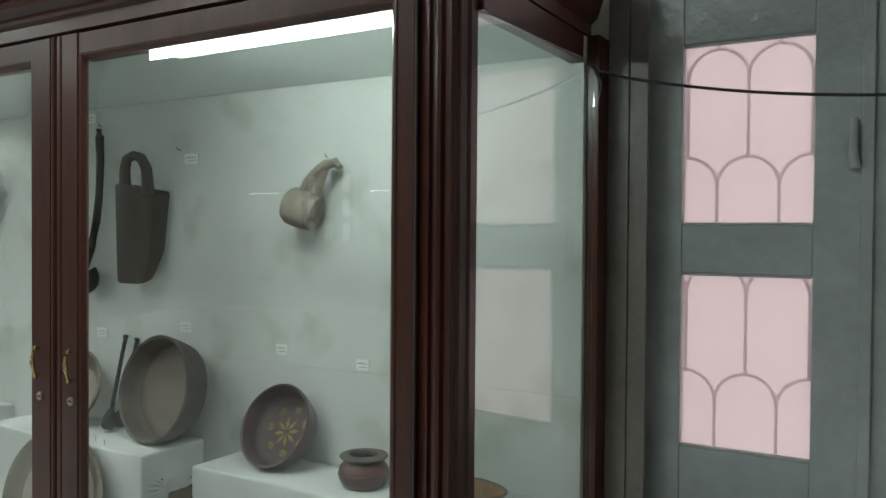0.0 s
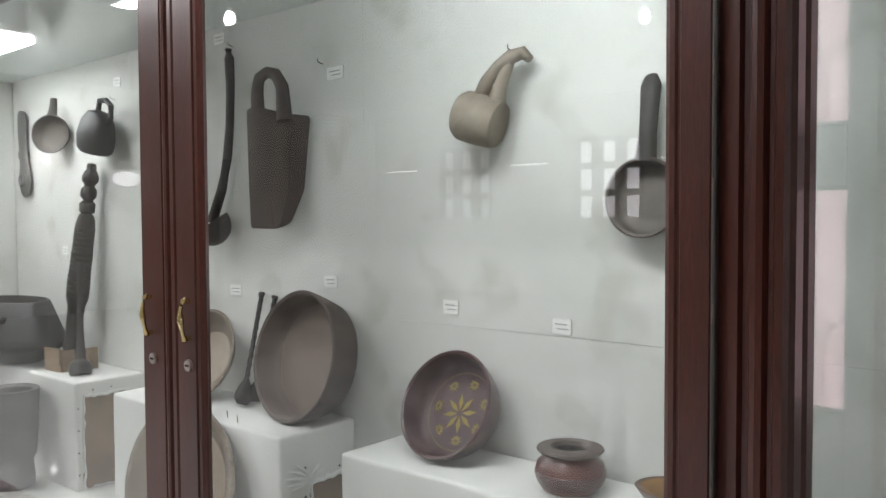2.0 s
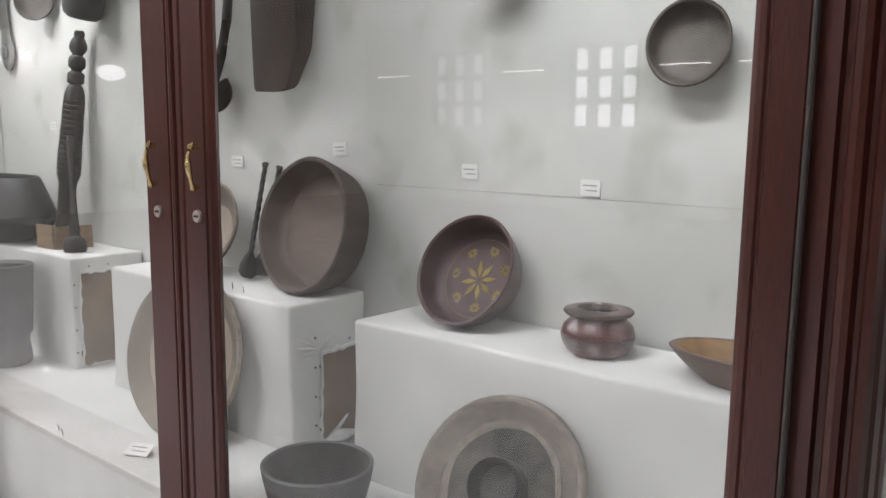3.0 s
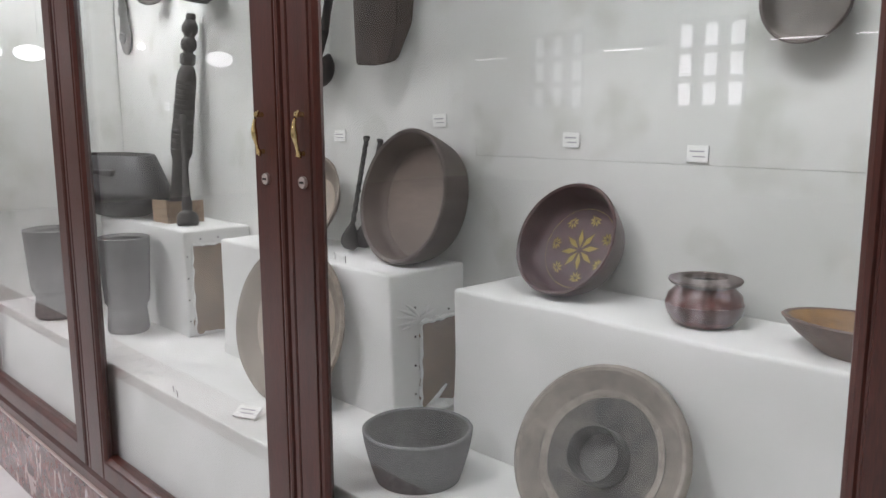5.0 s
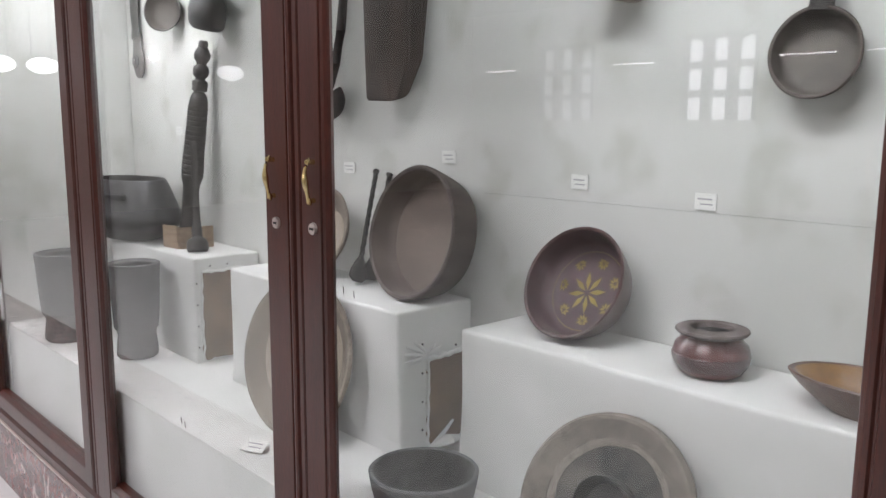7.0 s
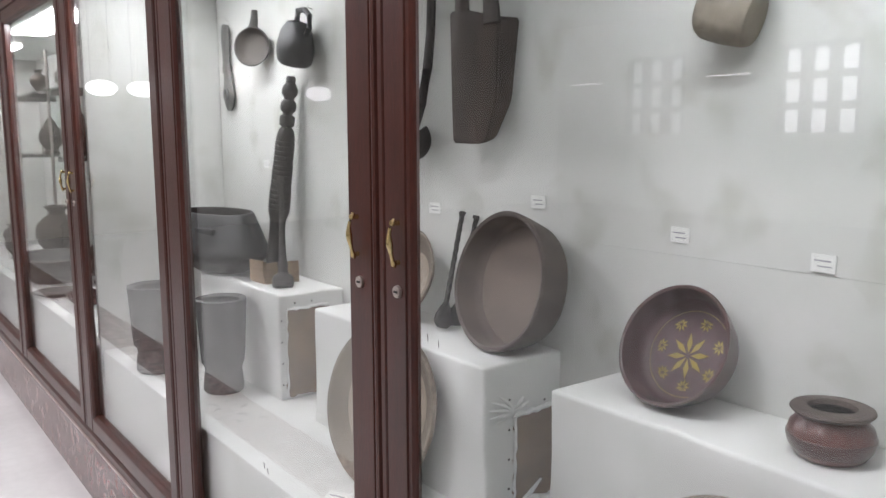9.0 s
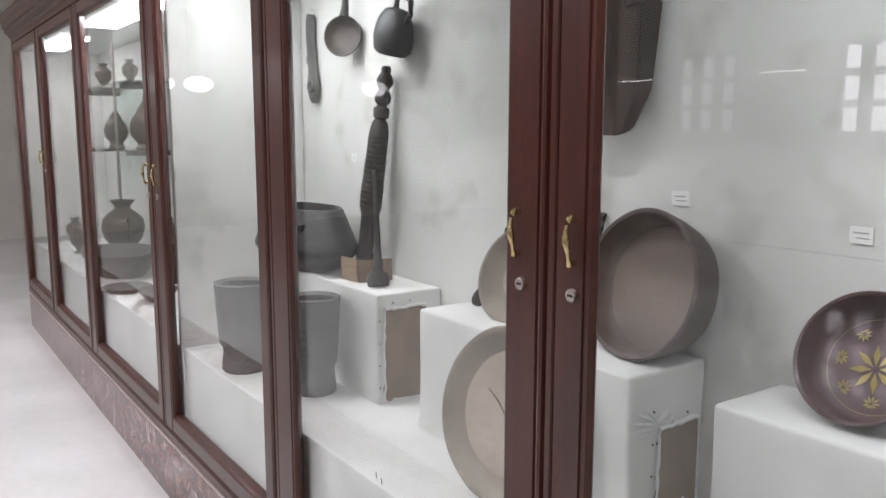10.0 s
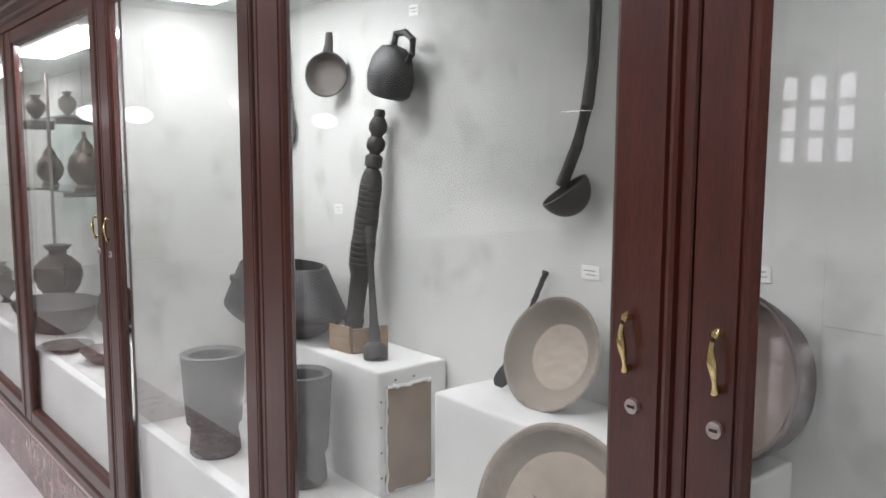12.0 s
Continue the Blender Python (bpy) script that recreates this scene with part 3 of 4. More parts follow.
# ---- vessels ----
def bowl_profile(rim, base, depth, thick, lip=0.0):
    """Inner and outer (radius, height) lines of an open bowl, the rim at height 0."""
    inner = [(0, -depth + thick), (base * 0.6, -depth + thick), (base * 0.93, -depth + thick * 1.4)]
    inner += [(base + (rim - thick - base) * s ** 0.7, -depth + thick * 1.6 + (depth - thick * 1.9) * s) for s in (0.15, 0.35, 0.6, 0.85, 1.0)]
    outer = [(rim - thick, -thick * 0.3), (rim - thick * 0.6, 0), (rim - thick * 0.3, 0), (rim, -thick * 0.35)]
    outer += [(rim + lip * 0 - (rim - base) * s ** 1.4, -depth * s) for s in (0.25, 0.5, 0.75, 0.93)] + [(base, -depth), (0, -depth)]
    return inner, outer


def open_vessel(name, m, label, rim, base, depth, thick, m_in, m_out, category="bowl", wobble=0.015, seed=0.0, squash=(1, 1), group="", m_floor=None):
    v = thing(name, m, label, category, group)
    inner, outer = bowl_profile(rim, base, depth, thick)
    part("inside", lathe(inner, 56, wobble, seed, squash=squash), m_in, v, "", True)
    part("outside", lathe(outer, 56, wobble, seed, squash=squash), m_out, v, "", True)
    if m_floor:
        z = -depth + thick
        part("worn_floor", lathe([(base * 0.99, z + thick * 0.3), (base * 0.93, z + thick * 0.55), (base * 0.6, z + 0.002), (0, z + 0.0015)], 56, 0.03, seed + 3, squash=squash), m_floor, v, "paler worn floor", True)
    return v


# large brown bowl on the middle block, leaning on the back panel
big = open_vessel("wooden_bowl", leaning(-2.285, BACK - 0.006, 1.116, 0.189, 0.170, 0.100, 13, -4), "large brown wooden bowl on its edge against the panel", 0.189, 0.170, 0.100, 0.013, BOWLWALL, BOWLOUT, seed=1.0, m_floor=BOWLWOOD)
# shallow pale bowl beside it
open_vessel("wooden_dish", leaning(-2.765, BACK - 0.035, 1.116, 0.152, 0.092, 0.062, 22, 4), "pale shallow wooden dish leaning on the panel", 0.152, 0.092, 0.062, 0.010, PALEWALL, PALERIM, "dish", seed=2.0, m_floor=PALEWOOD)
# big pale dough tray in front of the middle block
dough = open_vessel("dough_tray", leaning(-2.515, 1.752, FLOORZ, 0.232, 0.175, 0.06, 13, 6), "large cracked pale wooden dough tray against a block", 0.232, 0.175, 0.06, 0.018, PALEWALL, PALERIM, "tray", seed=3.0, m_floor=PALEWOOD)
for k, pts in enumerate(([(-0.10, 0.05), (-0.05, 0.02), (-0.01, -0.02), (0.04, -0.045)], [(0.0, -0.015), (0.03, -0.03), (0.07, -0.03)])):
    part("crack", sweep([(u, v, -0.0400) for u, v in pts], [0.0012, 0.0026, 0.0022, 0.001][:len(pts)], 6, flat=0.5, up=(0, 0, 1)), BOWLOUT, dough, "dark crack in the wood")

# painted maroon bowl
flower = thing("painted_bowl", leaning(-1.730, BACK - 0.01, 1.111, 0.136, 0.112, 0.080, 27, -2), "maroon lacquered bowl painted with yellow flowers", "bowl")
inner, outer = bowl_profile(0.136, 0.112, 0.080, 0.009)
part("inside", lathe(inner, 56, 0.01, 4.0), MAROONIN, flower, "", True)
part("outside", lathe(outer, 56, 0.01, 4.0), MAROON, flower, "", True)


def petal_flower(parent, cx, cy, r, n, z, mat_, width, turn=0.0):
    bm = bmesh.new()
    for i in range(n):
        a = turn + 2 * math.pi * i / n
        d, s = Vector((math.cos(a), math.sin(a), 0)), Vector((-math.sin(a), math.cos(a), 0))
        o = Vector((cx, cy, z))
        bm.faces.new([bm.verts.new(p) for p in (o + d * r * 0.12, o + d * r * 0.55 - s * width, o + d * r, o + d * r * 0.55 + s * width)])
    bmesh.ops.solidify(bm, geom=list(bm.faces), thickness=0.0008)
    part("painted_flower", bm, mat_, parent, "yellow painted flower")


zf = -0.080 + 0.0105
petal_flower(flower, 0.0, -0.005, 0.052, 8, zf, YELLOW, 0.0070, 0.2)
for k in range(7):
    a = 2 * math.pi * k / 7 + 0.4
    petal_flower(flower, 0.074 * math.cos(a), 0.074 * math.sin(a), 0.0175, 9, zf, YELLOW, 0.0026, k)
ring = lathe([(0.0965, zf + 0.0005), (0.0975, zf + 0.0018), (0.0985, zf + 0.001)], 56, close=True)
part("painted_ring", ring, YELLOW, flower, "thin painted ring")

# lidded-rim pot
pot = thing("clay_pot", pose(-1.382, 1.905, 1.110) @ Matrix.Diagonal((0.9, 0.9, 0.94, 1)), "small maroon glazed pot with a wide flat collar", "pot")
part("body", lathe([(0, 0), (0.058, 0), (0.068, 0.006), (0.080, 0.026), (0.084, 0.045), (0.079, 0.064), (0.064, 0.078), (0.060, 0.086)], 48, 0.01, 5.0), POTRED, pot, "", True)
part("collar", lathe([(0.060, 0.083), (0.075, 0.088), (0.080, 0.094), (0.078, 0.098), (0.052, 0.103), (0.046, 0.100), (0.044, 0.09)], 48, 0.01, 6.0), BOWLOUT, pot, "flat brown collar", True)
part("hollow", lathe([(0.044, 0.09), (0.05, 0.05), (0.04, 0.02), (0, 0.018)], 32, 0.01, 6.0), BLACK, pot, "dark mouth", True)
part("band", lathe([(0.0735, 0.014), (0.0805, 0.024), (0.0850, 0.040), (0.0848, 0.046), (0.0825, 0.048)], 48, 0.01, 5.0), MAROON, pot, "dark painted band", True)

# boat-shaped painted dish
dish = open_vessel("painted_dish", pose(-1.062, 1.885, 1.110 + 0.062), "oval ochre lacquered dish with painted bands", 0.103, 0.055, 0.062, 0.008, OCHRE, DISHOUT, "dish", seed=7.0, squash=(1.5, 0.85))
part("painted_floor", lathe([(0.058, -0.0500), (0.03, -0.0528), (0, -0.053)], 40, squash=(1.5, 0.85)), GREENP, dish, "green painted floor", True)
for k in range(4):
    part("painted_band", sweep([(p[0], p[1] * 1.2, -0.048) for p in arc((-0.042 + 0.028 * k, -0.012, 0), 0.022, 10, 170, 10, "xy")], 0.003, 6), (ORANGE, GREENP, YELLOW, ORANGE)[k], dish, "painted band", True)

# grey bowl standing on the platform
open_vessel("stone_bowl", pose(-1.885, 1.585, FLOORZ + 0.118), "dark grey footed bowl standing on the white platform", 0.124, 0.094, 0.118, 0.010, CLAYDARK, GREYSTONE, seed=8.0)

# round tray with a cup in the middle
tray = thing("clay_stand", leaning(-1.462, 1.768, FLOORZ, 0.184, 0.15, 0.035, 30, 6), "round grey clay tray with a central cup, leaning on a block", "tray")
part("plate", lathe([(0.056, -0.030), (0.085, -0.029), (0.118, -0.024), (0.135, -0.0195)], 56, 0.02, 9.0), CLAYMID, tray, "sooty dark middle", True)
part("slope", lathe([(0.132, -0.019), (0.148, -0.012), (0.168, -0.001)], 56, 0.012, 9.0), CLAY, tray, "", True)
part("worn_ring", lathe([(0.1175, -0.0241), (0.124, -0.0205), (0.1325, -0.0185)], 56, 0.05, 4.0), CLAYRIM, tray, "pale flaked ring", True)
part("rim", lathe([(0.168, -0.001), (0.175, 0.001), (0.181, -0.003), (0.184, -0.012), (0.180, -0.022), (0.15, -0.035), (0, -0.036)], 56, 0.012, 9.0), CLAYRIM, tray, "worn paler rim", True)
part("cup", lathe([(0, -0.028), (0.046, -0.026), (0.0505, 0.006), (0.0515, 0.020), (0.0530, 0.021), (0.0545, 0.018), (0.055, 0.0), (0.057, -0.03)], 40, 0.01, 10.0), CLAYDARK, tray, "dark central cup", True)

# mortars
def mortar(x, y, s=1.0, label="grey stone mortar with a narrow waist"):
    m_ = thing("stone_mortar", pose(x, y, FLOORZ), label, "mortar", "grey mortars")
    prof = [(0, 0), (0.080, 0), (0.088, 0.01), (0.086, 0.045), (0.080, 0.085), (0.084, 0.105), (0.094, 0.115), (0.100, 0.19), (0.110, 0.345), (0.112, 0.358), (0.104, 0.362)]
    part("body", lathe([(r * s, z) for r, z in prof], 40, 0.02, x), GREYSTONE, m_, "", True)
    part("hollow", lathe([(r * s, z) for r, z in [(0.104, 0.362), (0.082, 0.352), (0.07, 0.30), (0.06, 0.2), (0, 0.17)]], 40, 0.02, x), CLAYDARK, m_, "dark worn hollow", True)
    return m_


mortar(-4.0, 1.53)
mortar(-3.575, 1.64, 0.86, "grey stone mortar beside a cloth block")

# carved trough on the first block
trough = thing("carved_trough", pose(-4.03, 1.825, 1.112), "large blackened wooden trough with carved lugs", "trough")
SQ = (1.48, 0.78)
part("body", lathe([(0, 0), (0.115, 0), (0.135, 0.010), (0.200, 0.055), (0.226, 0.082), (0.228, 0.095), (0.222, 0.112), (0.166, 0.245), (0.160, 0.253), (0.148, 0.254)], 36, 0.03, 12.0, squash=SQ), BLACKWOOD, trough, "", True)
part("hollow", lathe([(0.148, 0.254), (0.143, 0.24), (0.155, 0.12), (0.12, 0.05), (0, 0.045)], 36, 0.03, 12.0, squash=SQ), BLACK, trough, "dark hollow", True)
part("lug", box(0.05, 0.18, -0.158, -0.105, 0.175, 0.200, 0.007), BLACKWOOD, trough, "carved lug").rotation_euler = (0, 0, 0.22)
part("lug", box(-0.18, -0.05, -0.158, -0.105, 0.175, 0.200, 0.007), BLACKWOOD, trough, "carved lug").rotation_euler = (0, 0, -0.22)

# tall carved pestle that leans on the back panel, its foot in a small box
def upright(p, q):
    d = Vector(q) - Vector(p)
    return Matrix.Translation(p) @ d.to_track_quat("Z", "X").to_matrix().to_4x4(), d.length


m_, L = upright((-3.722, 1.925, 1.114), (-3.630, 1.990, 1.927))
pest = thing("carved_pestle", m_, "tall dark turned wooden post with carved rings", "pestle")
prof = [(0, 0), (0.032, 0), (0.035, 0.006), (0.035, 0.05), (0.031, 0.056), (0.034, 0.066), (0.034, 0.085), (0.030, 0.092), (0.031, 0.16), (0.033, 0.238), (0.038, 0.25), (0.042, 0.262)]
part("foot", lathe(prof, 20, 0.04, 1.3), DARKWOOD, pest, "", True)
prof = [(0.042, 0.262)]
for k in range(15):
    z = 0.268 + k * 0.0195
    w = (0.0435 if k < 5 else 0.041 if k < 10 else 0.0385)
    prof += [(w, z), (w + 0.001, z + 0.005), (w + 0.0005, z + 0.0125), (w - 0.002, z + 0.0145), (w - 0.002, z + 0.017)]
prof += [(0.037, 0.565), (0.034, 0.585), (0.027, 0.604), (0.019, 0.612)]
part("shaft", lathe(prof, 20, 0.05, 1.3), DARKWOOD, pest, "ribbed carved shaft", True)
prof = [(0.019, 0.612), (0.030, 0.618), (0.031, 0.65), (0.027, 0.656), (0.019, 0.660), (0.019, 0.666), (0.029, 0.676), (0.032, 0.692), (0.029, 0.710), (0.019, 0.720), (0.020, 0.726), (0.031, 0.742), (0.032, 0.760), (0.023, 0.780), (0.017, 0.787), (0.020, 0.80), (0.015, 0.812), (0, 0.814)]
part("finial", lathe(prof, 20, 0.03, 1.3), DARKWOOD, pest, "turned knobs", True)
m_, L = upright((-3.450, 1.838, 1.114), (-3.60, 1.915, 1.555))
sp = thing("small_pestle", m_, "thin dark wooden pestle with a round foot", "pestle")
part("foot", lathe([(0, 0), (0.036, 0), (0.040, 0.01), (0.040, 0.036), (0.034, 0.048), (0.02, 0.056), (0.018, 0.075), (0.021, 0.085), (0.017, 0.10)], 24, 0.02, 2.2), DARKWOOD, sp, "", True)
part("rod", lathe([(0.017, 0.10), (0.014, 0.13), (0.011, 0.25), (0.011, 0.40), (0.014, 0.41), (0.016, 0.425), (0.012, 0.44), (0, 0.446)], 16, 0.02, 2.2), DARKWOOD, sp, "", True)
bx = thing("wooden_wedge_box", pose(-3.558, 1.818, 1.112), "bent brown board wedged round the foot of a post", "board")
part("side", box(-0.125, 0.0, -0.004, 0.003, 0, 0.088, 0.001), WOODCARD, bx).rotation_euler = (0, 0, 0.05)
part("side", box(0.001, 0.008, 0.0, 0.135, 0, 0.085, 0.001), WOODCARD, bx).rotation_euler = (0, 0, -0.08)
part("flap", box(-0.04, 0.0005, -0.010, -0.0045, 0.028, 0.092, 0.001), WOODCARD, bx, "folded flap").rotation_euler = (0, 0, -0.03)


# twisted spoons and rods on the middle block
def twisted_spoon(p, q, blade, label):
    m_, L = upright(p, q)
    s = thing("twisted_spoon", m_, label, "spoon", "twisted wooden spoons")
    bm, rings = bmesh.new(), []
    n = 60
    for i in range(n + 1):
        z = L * (0.22 + 0.78 * i / n)
        r = 0.0085 if i < n - 3 else 0.0085 + 0.004 * math.sin((i - n + 3) / 3 * math.pi)
        rings.append([bm.verts.new((r * (1 if k % 2 else 0.82) * math.cos(2 * math.pi * k / 6 + i * 0.33), r * (1 if k % 2 else 0.82) * math.sin(2 * math.pi * k / 6 + i * 0.33), z)) for k in range(6)])
    for a, b in zip(rings, rings[1:]):
        for k in range(6):
            bm.faces.new((a[k], a[(k + 1) % 6], b[(k + 1) % 6], b[k]))
    bm.faces.new(rings[0])
    bm.faces.new(rings[-1])
    part("handle", bm, DARKWOOD, s, "twisted handle", True)
    part("blade", sweep([(0, 0, 0.003), (0, 0, L * 0.05), (0, 0, L * 0.11), (0, 0, L * 0.18), (0, 0, L * 0.235)], [blade * 0.55, blade, blade * 0.95, blade * 0.6, 0.009], 14, flat=0.4, up=(0, 1, 0)), DARKWOOD, s, "", True)


twisted_spoon((-2.955, 1.905, 1.122), (-2.880, 2.012, 1.448), 0.022, "dark wooden spoon with a twisted handle against the panel")
twisted_spoon((-2.545, 1.905, 1.120), (-2.578, 2.012, 1.460), 0.042, "dark broad spoon with a twisted handle against the panel")
twisted_spoon((-2.545, 1.955, 1.120), (-2.520, 2.018, 1.452), 0.032, "dark spoon with a twisted handle behind a bowl")


# ---- things hung on the back panel ----
def nail_at(x, z, y=BACK):
    n_ = thing("wall_nail", pose(x, y, z), "small bent iron nail in the back panel", "nail", "nails in the panel")
    part("shaft", sweep([(0, 0.002, 0), (0, -0.018, 0.004), (0.004, -0.022, 0.012)], 0.0014, 6), BLACK, n_)


lad = thing("wooden_ladle", pose(-2.73, 2.0, 2.25), "long-handled dark wooden ladle hung on a nail", "ladle")
part("handle", sweep([(-0.01, 0.012, 0.0), (0.0, 0.008, -0.03), (0.008, 0.006, -0.12), (0.004, 0.004, -0.25), (-0.008, 0.0, -0.36), (-0.035, -0.004, -0.46), (-0.075, -0.016, -0.565)], [0.012, 0.019, 0.017, 0.0165, 0.018, 0.019, 0.021], 14, flat=0.75), DARKWOOD, lad, "", True)
inner = [(0.061 * math.sin(radians(a)), -0.061 * math.cos(radians(a)) * 0.95) for a in range(0, 91, 10)]
outer = [(0.061, 0.0), (0.064, 0.003), (0.067, 0.0)] + [(0.067 * math.sin(radians(a)), -0.070 * math.cos(radians(a))) for a in range(85, -1, -10)] + [(0, -0.070)]
for nm, pf in (("inside", inner), ("outside", outer)):
    bm = lathe(pf, 36, 0.02, 3.1)
    bm.transform(pose(-0.036, -0.050, -0.575, 28, -24, 0))
    part(nm, bm, DARKWOOD, lad, "", True)
nail_at(-2.74, 2.262)

# box-shaped dipper with a loop handle
bag = thing("wooden_dipper", pose(-2.41, 1.935, 1.66), "deep brown angular wooden dipper with a loop handle", "dipper")
bm = bmesh.new()
rings = [[(-0.088, 0.05, 0.006), (-0.088, -0.028, 0.006), (0.008, -0.008, 0.0), (0.018, 0.012, 0.012), (0.018, 0.05, 0.02)],
         [(-0.098, 0.07, 0.13), (-0.098, -0.024, 0.13), (0.000, -0.022, 0.125), (0.058, 0.012, 0.115), (0.058, 0.07, 0.12)],
         [(-0.120, 0.085, 0.37), (-0.120, -0.012, 0.37), (-0.012, -0.035, 0.362), (0.070, 0.010, 0.335), (0.070, 0.085, 0.34)]]
vl, vm, vh = [[bm.verts.new(p) for p in r] for r in rings]
for a, b in ((vl, vm), (vm, vh)):
    for i in range(5):
        bm.faces.new((a[i], a[(i + 1) % 5], b[(i + 1) % 5], b[i]))
bm.faces.new(vl)
bm.faces.new(vh)
bmesh.ops.bevel(bm, geom=list(bm.edges), offset=0.006, segments=2, affect="EDGES")
part("body", bm, BAGWOOD, bag, "", True)
part("loop_handle", sweep([(-0.075, 0.0, 0.34), (-0.078, 0.0, 0.42), (-0.066, 0.0, 0.456), (-0.03, 0.0, 0.470), (0.012, 0.0, 0.458), (0.040, 0.0, 0.42), (0.050, 0.0, 0.32)], [0.025, 0.022, 0.020, 0.017, 0.019, 0.022, 0.027], 10, flat=0.8, up=(0, 1, 0)), BAGWOOD, bag, "thick loop handle", True)
nail_at(-2.30, 2.15)

# tan scoop: a solid barrel-shaped cup with a hooked handle
sc = thing("wooden_scoop", pose(-1.645, 1.955, 1.928), "pale tan wooden scoop with a hooked handle on a nail", "scoop")
bm = lathe([(0, 0.052), (0.048, 0.056), (0.055, 0.054), (0.059, 0.045), (0.062, 0.0), (0.060, -0.040), (0.052, -0.052), (0, -0.055)], 32, 0.04, 5.5)
bm.transform(Matrix.Translation((-0.022, 0.005, 0.0)) @ Vector((0.88, 0.2, -0.28)).to_track_quat("Z", "X").to_matrix().to_4x4())
part("body", bm, SCOOPWOOD, sc, "", True)
part("hooked_handle", sweep([(-0.012, 0.005, 0.05), (0.004, 0.0, 0.085), (0.034, 0.005, 0.116), (0.068, 0.012, 0.138), (0.096, 0.02, 0.145), (0.112, 0.022, 0.128)], [0.024, 0.019, 0.019, 0.021, 0.019, 0.013], 12, flat=0.8), SCOOPWOOD, sc, "curved handle", True)
part("side_arm", sweep([(0.022, 0.01, 0.03), (0.038, 0.01, 0.075), (0.060, 0.012, 0.125)], [0.026, 0.016, 0.015], 10), SCOOPWOOD, sc, "", True)
nail_at(-1.62, 2.095)

# round pan hung by its handle
pan = thing("wooden_pan", facing(-1.254, 1.975, 1.735, 6), "round grey-brown wooden pan hung by its handle", "pan")
inner, outer = bowl_profile(0.086, 0.07, 0.048, 0.007)
part("inside", lathe(inner, 44, 0.015, 6.1), PANIN, pan, "", True)
part("outside", lathe(outer, 44, 0.015, 6.1), BOWLOUT, pan, "", True)
part("handle", sweep([(0.0, 0.078, -0.012), (0.005, 0.13, -0.005), (0.008, 0.19, 0.0), (0.006, 0.235, -0.006), (-0.002, 0.255, -0.02)], [0.024, 0.020, 0.021, 0.023, 0.017], 12, flat=0.7), DARKWOOD, pan, "dark thick handle", True)

# dippers near the corner
cup = thing("wooden_dipper_cup", facing(-3.918, 1.955, 2.055, 4, 38), "round grey wooden dipper with its mouth showing", "dipper")
inner, outer = bowl_profile(0.082, 0.055, 0.055, 0.007)
part("inside", lathe(inner, 40, 0.015, 7.1), PANIN, cup, "", True)
part("outside", lathe(outer, 40, 0.015, 7.1), DARKWOOD, cup, "", True)
part("handle", sweep([(0.0, 0.075, -0.012), (0.003, 0.11, -0.018), (0.002, 0.152, -0.022)], [0.02, 0.016, 0.013], 10), DARKWOOD, cup, "", True)
cup2 = thing("wooden_dipper_cup", pose(-3.52, 1.955, 2.035, 0, 14, 0), "dark wooden dipper with a squared loop handle", "dipper")
bm = lathe([(0, -0.085), (0.06, -0.085), (0.078, -0.07), (0.086, -0.02), (0.072, 0.04), (0.045, 0.075), (0, 0.085)], 28, 0.03, 8.1, squash=(1.15, 0.75))
part("body", bm, BLACKWOOD, cup2, "", True)
part("loop_handle", sweep([(-0.005, 0.0, 0.07), (0.0, 0.0, 0.118), (0.05, 0.0, 0.128), (0.092, 0.0, 0.112), (0.098, 0.0, 0.07), (0.07, 0.0, 0.03)], [0.014, 0.012, 0.011, 0.011, 0.011, 0.012], 10), BLACKWOOD, cup2, "loop handle", True)
nail_at(-3.52, 2.165)
pad = thing("wooden_paddle", pose(-4.315, 2.012, 2.0), "flat grey wooden paddle with a pierced round end", "paddle")
part("grip", sweep([(-0.005, 0, 0.19), (-0.01, 0, 0.165), (-0.012, 0, 0.08), (-0.005, 0, 0.0)], [0.03, 0.042, 0.04, 0.034], 14, flat=0.3, up=(0, 1, 0)), CLAYDARK, pad, "", True)
part("collar", sweep([(-0.005, 0, 0.005), (-0.004, 0, -0.025)], [0.045, 0.045], 14, flat=0.35, up=(0, 1, 0)), CLAYDARK, pad, "", True)
part("end", sweep([(-0.002, 0, -0.02), (0.004, 0, -0.07), (0.012, 0, -0.13), (0.014, 0, -0.18), (0.014, 0, -0.2)], [0.035, 0.045, 0.056, 0.045, 0.02], 14, flat=0.28, up=(0, 1, 0)), CLAYDARK, pad, "", True)
part("ring", sweep(arc((0.013, -0.016, -0.125), 0.022, 0, 360, 20), 0.008, 8, up=(0, 1, 0)), GREYSTONE, pad, "raised ring", True)
nail_at(-4.315, 2.205)


# ---- paper tags with two lines of tiny writing ----
def tag(x, z, w=0.052, h=0.036, m=None, tilt=0.0):
    g = thing("label_tag", m or pose(x, BACK - 0.001, z, 90, tilt, 0), "small white paper label with two lines of writing", "label", "paper labels in the case")
    part("card", box(-w / 2, w / 2, -h / 2, h / 2, 0.0005, 0.0035, 0.0008), TAG, g)
    part("line", box(-w * 0.36, w * 0.30, h * 0.10, h * 0.18, 0.0036, 0.0041), INK, g)
    part("line", box(-w * 0.22, w * 0.34, -h * 0.20, -h * 0.13, 0.0036, 0.0041), INK, g)


